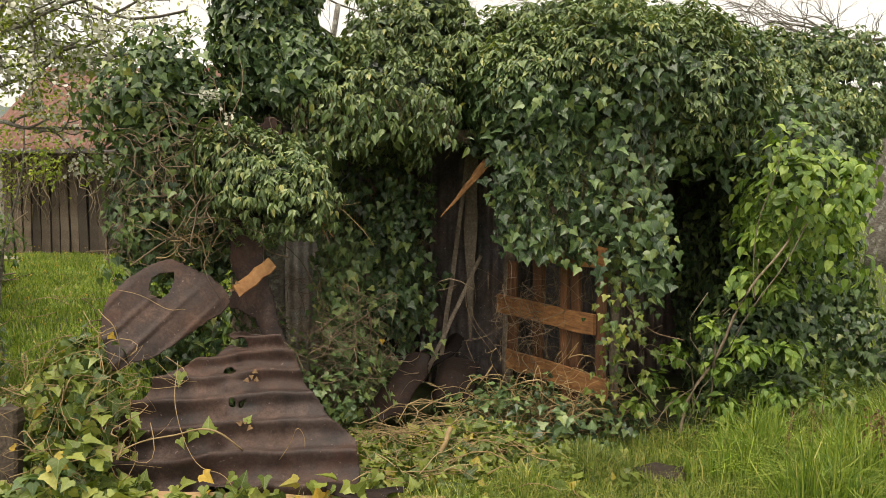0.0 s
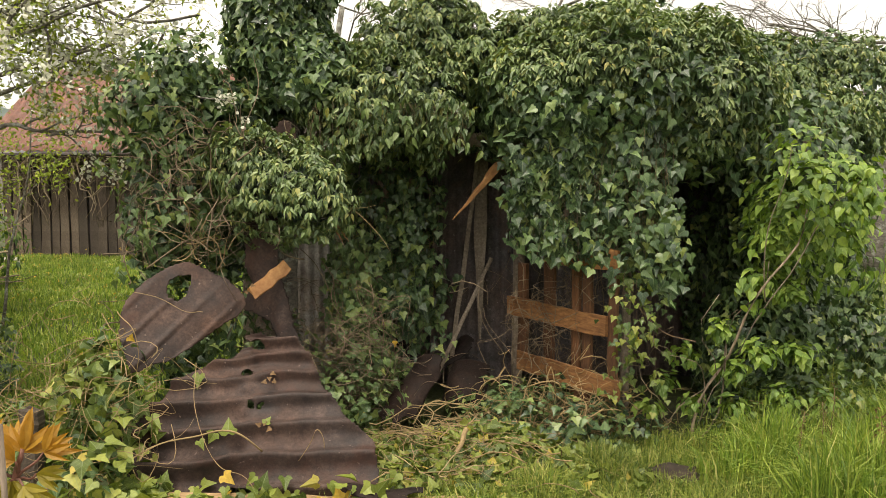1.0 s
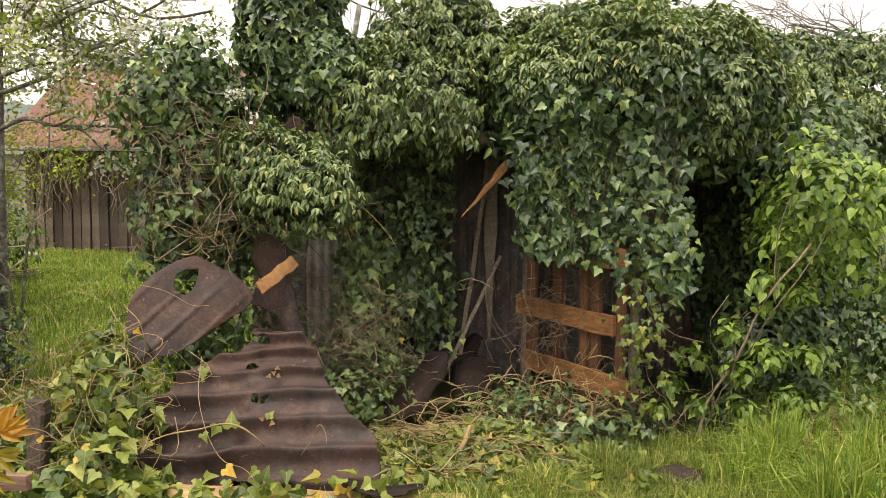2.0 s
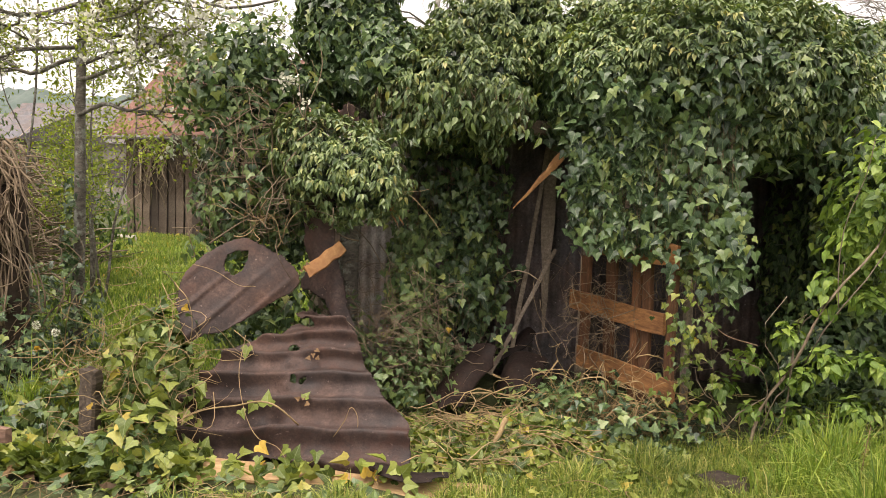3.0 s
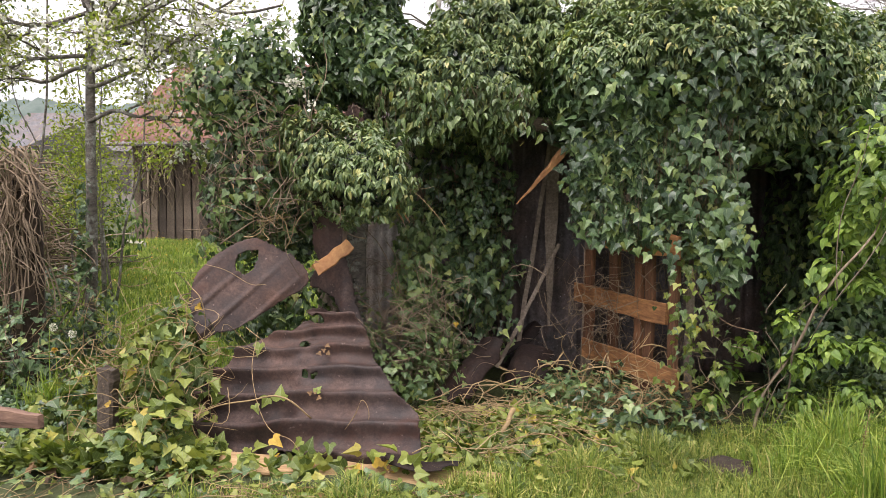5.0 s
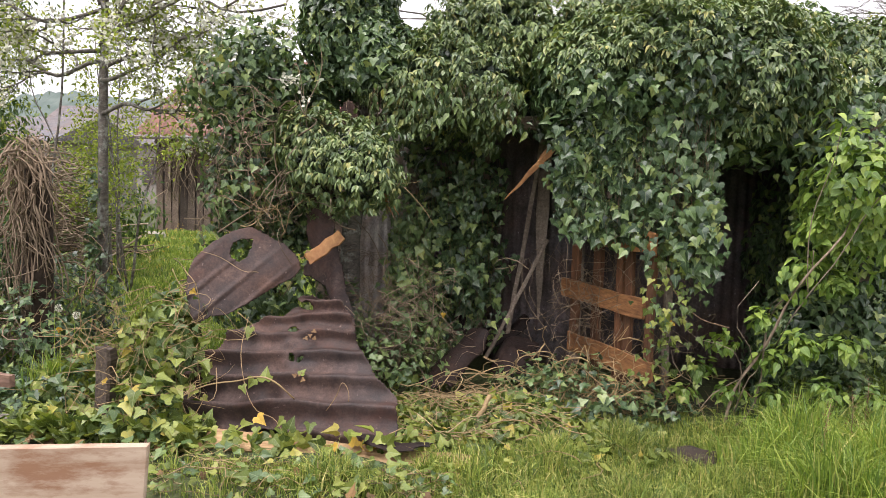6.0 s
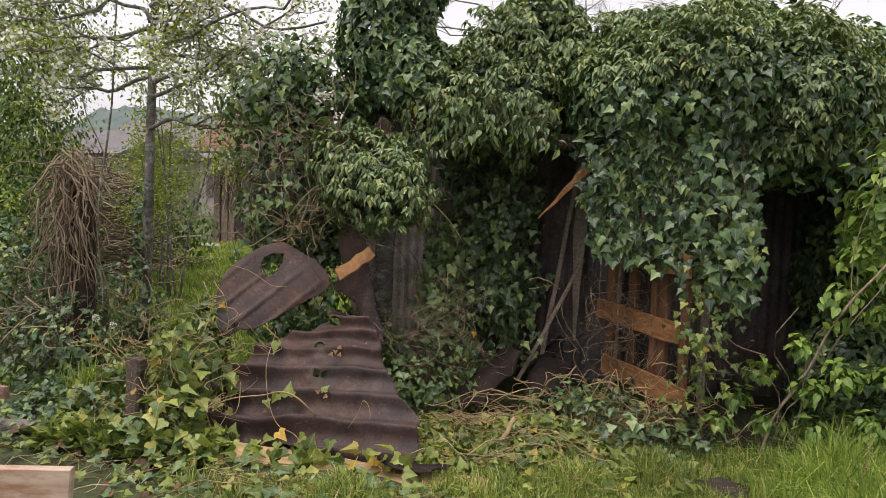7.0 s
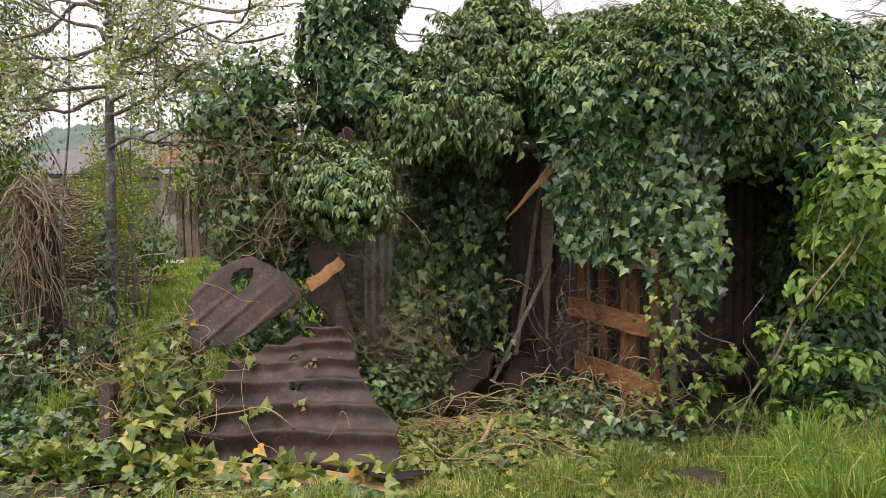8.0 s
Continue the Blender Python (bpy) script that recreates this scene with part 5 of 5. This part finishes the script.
# ---- loose stems ----
def tangle(name, label, n, centre, spread, length, radius, amp, material, seed, flat=(1, 0.5, 0.6)):
    r = np.random.default_rng(seed)
    t = empty(name, label, "vines")
    out = []
    for k in range(n):
        c = np.asarray(centre) + r.normal(size=3) * spread
        w = norm(r.normal(size=3) * flat) * r.uniform(*length) / 2
        a, b = c - w, c + w
        a[2], b[2] = max(a[2], 0.02), max(b[2], 0.02)
        out.append((wander(a, b, 14, amp, seed=int(r.integers(1e6))), r.uniform(*radius), radius[0] * 0.6))
    tubes_each("stem", out, material, t)


tangle("dry_vines", "tangled dry vine stems beside the doorway", 180, (-0.74, 5.35, 0.48), (0.2, 0.15, 0.22), (0.2, 0.6), (0.0015, 0.004), 0.1, M_DEADVINE, 61)
tangle("dry_vines", "dry stems woven through the pallet", 120, (0.76, 5.5, 0.75), (0.24, 0.1, 0.32), (0.2, 0.6), (0.0015, 0.004), 0.09, M_DEADVINE, 62, (0.5, 0.4, 1))
tangle("dry_vines", "bare brown stems inside the loose ivy", 110, (-1.72, 5.1, 1.6), (0.2, 0.1, 0.3), (0.25, 0.7), (0.002, 0.006), 0.09, M_DEADVINE, 63, (0.8, 0.4, 1))
tangle("dry_vines", "splayed dry twigs under the loose ivy", 18, (-1.66, 5.0, 1.32), (0.1, 0.06, 0.06), (0.2, 0.4), (0.002, 0.006), 0.03, M_STRAW, 64, (1, 0.3, 0.9))
tangle("dry_vines", "thin dry stems over the torn-down ivy", 80, (-2.0, 4.05, 0.4), (0.26, 0.15, 0.24), (0.2, 0.5), (0.0015, 0.0035), 0.1, M_STRAW, 65)
tangle("dry_vines", "dry stems below the pallet", 120, (0.75, 5.1, 0.2), (0.35, 0.12, 0.1), (0.2, 0.6), (0.002, 0.005), 0.08, M_STRAW, 66)
tangle("dry_vines", "brown creeper stems under the trees", 110, (-3.75, 5.0, 0.5), (0.26, 0.25, 0.3), (0.3, 0.8), (0.003, 0.008), 0.13, M_DEADVINE, 67)


def smooth_line(pts, n=7):
    """A rounded line through a few points."""
    p = np.asarray(pts, float)
    p = np.concatenate([[2 * p[0] - p[1]], p, [2 * p[-1] - p[-2]]])
    out = []
    for a, b, c, d in zip(p, p[1:], p[2:], p[3:]):
        for t in np.linspace(0, 1, n, endpoint=False):
            out.append(0.5 * (2 * b + (c - a) * t + (2 * a - 5 * b + 4 * c - d) * t * t + (3 * b - a - 3 * c + d) * t ** 3))
    return np.array(out + [p[-2]])


def twig(label, pts, r0, r1, material, seed, amp=0.03):
    line = smooth_line(pts)
    line += wander((0, 0, 0), (0, 0, 0), len(line), amp * 0.5, seed=seed)
    return tagged(tubes("twig", [(line, r0, r1)], material, None, 6), label, "twig")


twig("pale ivy stem lying across the iron sheet", [(-1.75, 4.0, 0.22), (-1.45, 4.1, 0.34), (-1.2, 4.08, 0.33), (-1.05, 4.1, 0.26)], 0.004, 0.0055, M_STRAW, 70, 0.07)
twig("thin stem draped over the iron sheet", [(-1.5, 4.45, 0.66), (-1.42, 4.2, 0.45), (-1.2, 4.0, 0.2), (-1.05, 3.92, 0.12)], 0.0022, 0.0015, M_STRAW, 75, 0.06)
twig("thin stem draped over the rounded sheet", [(-1.86, 4.5, 1.06), (-1.65, 4.55, 0.98), (-1.5, 4.6, 0.93)], 0.002, 0.002, M_STRAW, 80)
twig("thin stem hanging over the rounded sheet", [(-1.93, 4.42, 0.96), (-1.84, 4.4, 0.86), (-1.83, 4.42, 0.62)], 0.003, 0.002, M_STRAW, 85)
twig("thin looping stem on the iron sheet", [(-0.86, 4.12, 0.2), (-0.78, 4.1, 0.38), (-0.72, 4.1, 0.27)], 0.002, 0.002, M_STRAW, 90)
twig("long thin tendril below the ivy", [(-0.86, 4.95, 1.52), (-0.6, 4.95, 1.46), (-0.42, 4.95, 1.26)], 0.004, 0.0015, M_STRAW, 95)
twig("thin tendril reaching out of the ivy", [(-0.86, 4.95, 1.5), (-0.5, 4.9, 1.55)], 0.003, 0.001, M_STRAW, 99, 0.01)
twig("curved ivy stem on the grass", [(-0.2, 4.4, 0.05), (0.2, 4.5, 0.09), (0.7, 4.75, 0.08)], 0.006, 0.004, M_STRAW, 103)
twig("short upright broken stem in the vine heap", [(-0.1, 4.35, 0.03), (-0.02, 4.42, 0.15), (0.05, 4.5, 0.26)], 0.013, 0.016, M_STRAW, 108, 0.01)
twig("long stem hanging over the pallet", [(1.02, 5.0, 1.15), (1.2, 4.85, 0.85), (1.45, 4.75, 0.72)], 0.005, 0.004, M_STEM, 112)

# ---- single leaves lying about ----
scatter = empty("fallen_leaves", "scattered pale and yellow ivy leaves", "leaves")


def loose(p, size, material, seed, n=(0, -0.7, 0.7)):
    r = np.random.default_rng(seed)
    v, f = leaves(LEAF_IVY, np.array([p], float), np.array([n]) + r.normal(size=(1, 3)) * 0.2, r.normal(size=(1, 3)), np.array([size]))
    soup("leaf", v, f, material, scatter, uv=LEAF_IVY[0][:, :2])


for k, (p, s) in enumerate((((-1.47, 4.42, 0.60), 0.09), ((-1.3, 4.1, 0.36), 0.07), ((-1.22, 4.08, 0.36), 0.09), ((-1.05, 4.2, 0.38), 0.05), ((-1.2, 3.92, 0.13), 0.07), ((-1.4, 4.15, 0.3), 0.06), ((-0.5, 3.85, 0.1), 0.06), ((-1.02, 3.88, 0.1), 0.07))):
    loose(p, s, M_IVY_LIGHT, 300 + k)
for k, (x, y) in enumerate(((-0.62, 3.9), (-0.7, 3.84), (-0.98, 3.9), (-0.55, 3.85), (-1.2, 3.95), (-1.75, 3.85), (-2.15, 3.95), (-0.28, 4.25))):
    loose((x, y, 0.09), 0.06, M_YELLOW if k % 3 else M_DEADLEAF, 320 + k)
for k, p in enumerate(((-1.08, 4.43, 0.58), (-1.05, 4.42, 0.55), (-1.11, 4.42, 0.56), (-1.07, 4.45, 0.6), (-1.05, 4.2, 0.38), (-1.02, 4.18, 0.36), (-1.08, 4.2, 0.37), (-1.45, 4.85, 1.02), (-1.32, 4.9, 1.0), (-1.28, 4.88, 1.05))):
    loose(p, 0.032, M_DEADLEAF, 340 + k)
for k, p in enumerate(((1.13, 4.85, 0.72), (-1.86, 4.4, 0.82), (-2.2, 4.0, 0.3), (-0.42, 5.4, 0.6), (-2.05, 4.3, 0.62))):
    loose(p, 0.045, M_YELLOW, 360 + k, (0, -1, 0.3))

for k, (x, y, z) in enumerate(((-0.58, 3.9, 0.13), (-0.61, 3.88, 0.11), (-0.55, 3.9, 0.1), (-0.85, 3.92, 0.12), (-1.05, 3.95, 0.2), (-1.22, 3.96, 0.2), (-1.9, 3.8, 0.22), (-1.78, 3.85, 0.33), (-0.33, 4.1, 0.16))):
    loose((x, y, z - 0.02), 0.06 + 0.01 * (k % 3), M_YELLOW if k in (0, 1, 2, 5, 7) else M_IVY_LIGHT, 380 + k, (0, -0.9, 0.5))

# ---- blossom sprig before the ivy ----
sprig = empty("blossom_sprig", "white pear blossom sprig before dark ivy", "blossom")
tubes("twig", [(wander((-2.6, 5.9, 2.35), (-1.42, 4.95, 2.2), 14, 0.04, seed=3), 0.012, 0.004), (wander((-1.42, 4.95, 2.2), (-1.3, 4.9, 2.05), 6, 0.02, seed=4), 0.004, 0.002)], M_BARK, sprig, 5)
dress("petals", [(-1.42, 4.9, 2.22), (-1.4, 4.9, 2.2), (-1.44, 4.9, 2.17), (-1.3, 4.88, 2.07)], 16, PETAL, (0.02, 0.03), M_BLOSSOM, sprig, r3, 0.022)

# ---- dandelions and buttercups ----
meadow = empty("meadow_flowers", "small yellow flowers in the lawn", "flowers", kind="stuff")
n = 300
fx, fy = r3.uniform(-8.5, -2.2, n), r3.uniform(8, 15.2, n)
P = np.stack([fx, fy, ground_z(fx, fy) + r3.uniform(0.12, 0.3, n)], 1)
P = np.repeat(P, 4, 0) + r3.normal(size=(4 * n, 3)) * 0.012
v, f = leaves(PETAL, P, np.array((0, -0.5, 1)) + r3.normal(size=P.shape) * 0.5, r3.normal(size=P.shape), np.full(len(P), 0.018))
soup("petals", v, f, M_YELLOW, meadow)


def dandelion(x, y, h, clock, seed):
    r = np.random.default_rng(seed)
    z = float(ground_z(x, y))
    d = empty("dandelion", "grey dandelion seed head on its stalk" if clock else "yellow dandelion flower on its stalk", "flower", group="dandelions")
    tubes("stalk", [(wander((x, y, z), (x + r.normal() * 0.03, y, z + h), 7, 0.01, seed=seed), 0.003, 0.002)], M_GRASS, d, 5)
    c = np.array((x, y, z + h))
    w = norm(r.normal(size=(130, 3))) if clock else norm(r.normal(size=(30, 3)) + (0, -0.3, 1.0))
    v, f = leaves(LEAF_HAIR if clock else PETAL, c + w * (0.012 if clock else 0.004), r.normal(size=w.shape), w, np.full(len(w), 0.017 if clock else 0.02))
    soup("head", v, f, M_BLOSSOM if clock else M_YELLOW, d)


for k, (x, y, h, c) in enumerate(((-2.92, 4.55, 0.62, True), (-2.82, 4.6, 0.58, True), (-2.88, 4.5, 0.48, False), (-2.5, 5.1, 0.3, False), (-2.42, 5.15, 0.32, False), (-2.35, 4.9, 0.3, False))):
    dandelion(x, y, h, c, 400 + k)
tuft = empty("grass_tuft", "bright tuft of tall grass among ivy", "grass")
fx, fy = r3.normal(-2.86, 0.06, 160), r3.normal(4.35, 0.05, 160)
tagged(blades("blade_clump", fx, fy, r3.uniform(0.2, 0.48, 160), M_GRASS, tuft, 0.008, 0.35, seed=9), kind="stuff")
dock = empty("dock_plant", "rust-red dock stalks in the long grass", "plant")
P = np.stack([2.35 + r3.normal(size=160) * 0.05, 4.2 + r3.normal(size=160) * 0.04, r3.uniform(0.2, 0.45, 160)], 1)
v, f = leaves(LEAF_SMALL, P, r3.normal(size=P.shape), r3.normal(size=P.shape) + (0, 0, 0.8), np.full(len(P), 0.03))
tagged(soup("leaves", v, f, M_DEADLEAF, dock), kind="stuff")
tubes("stalk", [((( 2.35, 4.2, 0.0), (2.35, 4.2, 0.2), (2.36, 4.2, 0.44)), 0.005, 0.003)], M_STEM, dock, 5)
bm = bmesh.new()
bmesh.ops.create_icosphere(bm, subdivisions=4, radius=1.0)
for w in bm.verts:
    q = w.co.copy()
    k = 1 + 0.3 * noise.noise(q * 2.5) + 0.16 * noise.noise(q * 7)
    w.co = Vector((q.x * 0.17 * k, q.y * 0.11 * k, q.z * 0.07 * k))
for f in bm.faces:
    f.smooth = True
clod = part("earth_clod", bm, M_ROT)
clod.matrix_world = Matrix.Translation((1.25, 4.42, float(ground_z(1.25, 4.42)) + 0.02))
tagged(clod, "dark clod of bare earth in the grass", "earth")
old = tubes("old_log", [(wander((-3.6, 3.9, 0.03), (-2.45, 3.84, 0.04), 16, 0.035, seed=7), 0.055, 0.035)], M_BARK, None, 10)
tagged(old, "grey weathered log lying beside ivy", "log")

# ---- cut wood, plant and saw near the path ----
sawn = board("sawn_board", 1.108, 0.48, 0.018, M_SAWN, None, along((-0.298, 0.816, 0.0), (-0.29, 0.816, 1.108), (0.351, -0.936, 0)), 0.003, seed=80, seg=10)
tagged(sawn, "pale sawn board standing on end", "board")
spike("split_log", (-1.02, 1.77, 0.93), (-1.62, 1.9, 0.905), 0.034, 0.066, 0.05, M_LOG, "split brown log laid on an upright log", "log", 81)
stake = tubes("upright_log", [(wander((-1.46, 1.87, 0.0), (-1.46, 1.87, 0.87), 8, 0.01, seed=9), 0.08, 0.07)], M_LOG, None, 10)
tagged(stake, "upright cut log standing on the ground", "log")
for a, b, r0, mm, txt in (((-0.93, 1.0, 0.0), (-0.6, 0.95, 1.203), 0.0085, M_LOG, "sawn brown stick standing on end"), ((-0.612, 0.97, 0.0), (-0.658, 0.95, 1.349), 0.004, M_GREYWOOD, "thin lichen-grey stick standing upright"),
                           ((-1.1, 1.0, 0.0), (-0.53, 0.95, 1.193), 0.0075, M_LOG, "rough barked stick leaning outward"), ((-0.86, 1.27, 0.0), (-0.845, 1.222, 1.09), 0.013, M_GREYWOOD, "pale peeled stick standing on end")):
    tagged(tubes("stick", [(wander(a, b, 10, 0.006, seed=int(r0 * 10000)), r0 * 1.15, r0)], mm, None, 9), txt, "stick")

plant = empty("orange_plant", "young plant with orange palmate leaves", "plant")
tubes("stem", [(wander((-0.74, 1.06, 0.0), (-0.7, 1.04, 1.2), 8, 0.01, seed=3), 0.008, 0.006), (wander((-0.7, 1.04, 1.2), (-0.672, 1.03, 1.29), 6, 0.002, seed=4), 0.006, 0.003)], M_REDSTEM, plant, 7)
SPRAYS = (((-0.672, 1.03, 1.285), (0.0, 1.0), 9, 0.058, 1.9, M_ORANGE), ((-0.678, 1.02, 1.275), (-0.6, 0.6), 6, 0.05, 1.5, M_ORANGE), ((-0.643, 1.03, 1.285), (0.85, 0.45), 6, 0.05, 1.4, M_ORANGE), ((-0.738, 1.03, 1.275), (-0.2, 0.9), 7, 0.06, 2.2, M_ORANGE),
          ((-0.668, 1.02, 1.24), (0.5, -0.75), 6, 0.05, 1.9, M_YELLOWGREEN), ((-0.69, 1.03, 1.245), (-0.3, -0.9), 5, 0.045, 1.6, M_YELLOWGREEN), ((-0.66, 1.04, 1.25), (0.9, -0.1), 4, 0.04, 1.0, M_YELLOWGREEN))
for k, (c, way, nl, size, spread, colour) in enumerate(SPRAYS):
    tubes("stalk", [(wander((-0.685, 1.035, 1.245), c, 5, 0.002, seed=k), 0.0025, 0.0015)], M_REDSTEM, plant, 5)
    mid = math.atan2(way[1], way[0])
    nl = int(nl * 1.5)
    for j in range(nl):
        a = mid + spread * ((j + 0.5) / nl - 0.5) + r3.normal() * 0.08
        tip = np.array([(math.cos(a), -0.25 + 0.3 * r3.normal(), math.sin(a))])
        v, f = leaves(LEAF_NARROW, np.array([c]), np.array([(0.15, -0.9, 0.45)]) + r3.normal(size=(1, 3)) * 0.3, tip, np.array([size * r3.uniform(0.75, 1.1)]))
        soup("leaf", v, f, colour, plant)

saw = empty("pruning_saw", "pruning saw with yellow and grey handle", "saw")


def bar(name, a, b, width, thick, material, label, bend=0.0):
    """A rounded bar of plastic or steel from a to b."""
    a, b = Vector(a), Vector(b)
    L = (b - a).length
    bm = bmesh.new()
    rings = []
    for i in range(9):
        u = i / 8
        w = (0.55 + 0.45 * math.sin(math.pi * min(1, max(0, 0.12 + 0.76 * u)))) / 1.0
        rings.append([bm.verts.new((u * L, w * width / 2 * math.cos(q) + bend * 4 * u * (1 - u), w * thick / 2 * math.sin(q))) for q in (k * math.pi / 5 for k in range(10))])
    for p, q in zip(rings, rings[1:]):
        for k in range(10):
            bm.faces.new((p[k], p[(k + 1) % 10], q[(k + 1) % 10], q[k]))
    bm.faces.new(list(reversed(rings[0])))
    bm.faces.new(rings[-1])
    for f in bm.faces:
        f.smooth = len(f.verts) == 4
    ob = part(name, bm, material, saw, label)
    ob.matrix_world = along(a, b)
    return ob


bar("handle", (-0.87, 1.2, 1.112), (-0.81, 1.2, 1.077), 0.02, 0.024, M_YELLOWPLASTIC, "yellow plastic grip")
bar("collar", (-0.838, 1.21, 1.118), (-0.79, 1.21, 1.072), 0.028, 0.026, M_SLATE, "grey plastic collar", 0.004)
bar("tang", (-0.862, 1.21, 1.057), (-0.795, 1.21, 1.07), 0.008, 0.01, M_SLATE, "grey steel tang")
bar("blade", (-0.9, 1.21, 1.082), (-0.738, 1.2, 1.167), 0.012, 0.004, M_DARKSTEEL, "dark curved blade", -0.008)

# ---- the nearest ivy leaves, one by one ----
leaf_meshes = []
for k in range(8):
    v, f = leaves(LEAF_IVY, np.zeros((1, 3)), np.array([(0, 0, 1.0)]), np.array([(0, 1.0, 0)]), np.array([1.0]))
    me = bpy.data.meshes.new("leaf")
    me.from_pydata(v.tolist(), [], f.tolist())
    lay = me.uv_layers.new(name="leaf")
    for lp in me.loops:
        lay.data[lp.index].uv = LEAF_IVY[0][lp.vertex_index][:2]
    me.materials.append(M_IVY_SINGLE)
    leaf_meshes.append(me)
for k, p in enumerate(NEAR):
    ob = new("leaf", leaf_meshes[k % 8])
    ob.parent = front
    s = r3.uniform(0.06, 0.11)
    ob.matrix_world = Matrix.LocRotScale(Vector(p), Euler((r3.normal(0.75, 0.5), r3.normal(0, 0.5), r3.normal(3.14, 1.1))), Vector((s, s, s)))

# ---- leaf litter on the trodden grass ----
litter = empty("leaf_litter", "wilted ivy leaves and stems on trodden grass", "leaves", kind="stuff")
for k, (stuff, n) in enumerate(((M_IVY_LIGHT, 420), (M_DEADLEAF, 60), (M_IVY_MID, 260))):
    fx = r3.uniform(-3.7, 0.0, n)
    fy = 3.98 - 0.3 * (fx > -1.8) - np.abs(r3.normal(size=n)) * 0.3
    P = np.stack([fx, fy, ground_z(fx, fy) + r3.uniform(0.02, 0.1, n)], 1)
    v, f = leaves(LEAF_IVY, P, np.array((0, -0.3, 1.0)) + r3.normal(size=P.shape) * 0.4, r3.normal(size=P.shape), r3.uniform(0.035, 0.075, n))
    soup("leaves", v, f, stuff, litter, uv=LEAF_IVY[0][:, :2])
out = []
for k in range(120):
    x, y, a, L = r3.uniform(-2.4, 0.3), 3.6 - abs(r3.normal()) * 0.3, r3.uniform(0, 6.28), r3.uniform(0.08, 0.25)
    z = float(ground_z(x, y)) + 0.05
    out.append((wander((x - L * math.cos(a), y - L * math.sin(a), z), (x + L * math.cos(a), y + L * math.sin(a), z + 0.02), 9, 0.03, seed=k), 0.0022, 0.001))
soup("stem_tangle", *tube_mesh(out, 4), M_STRAW, litter, smooth=True)

# ---- dock going to seed in the long grass ----
dock = empty("dock_plant", "rusty red dock seed head standing in long grass", "plant")
for k, (x, y, h) in enumerate(((2.02, 4.35, 0.3), (2.12, 4.42, 0.36), (1.9, 4.3, 0.26))):
    z = float(ground_z(x, y))
    line = wander((x, y, z), (x + 0.02, y, z + h + 0.16), 8, 0.01, seed=90 + k)
    tubes("stalk", [(line, 0.003, 0.002)], M_STEM, dock, 5)
    tp = np.repeat(np.asarray(line)[4:], 26, axis=0)
    tp = tp + r3.normal(size=tp.shape) * (0.014, 0.014, 0.018)
    v, f = leaves(LEAF_SMALL, tp, r3.normal(size=tp.shape), r3.normal(size=tp.shape), r3.uniform(0.008, 0.015, len(tp)))
    tagged(soup("seed_head", v, f, M_DEADLEAF, dock), kind="stuff")
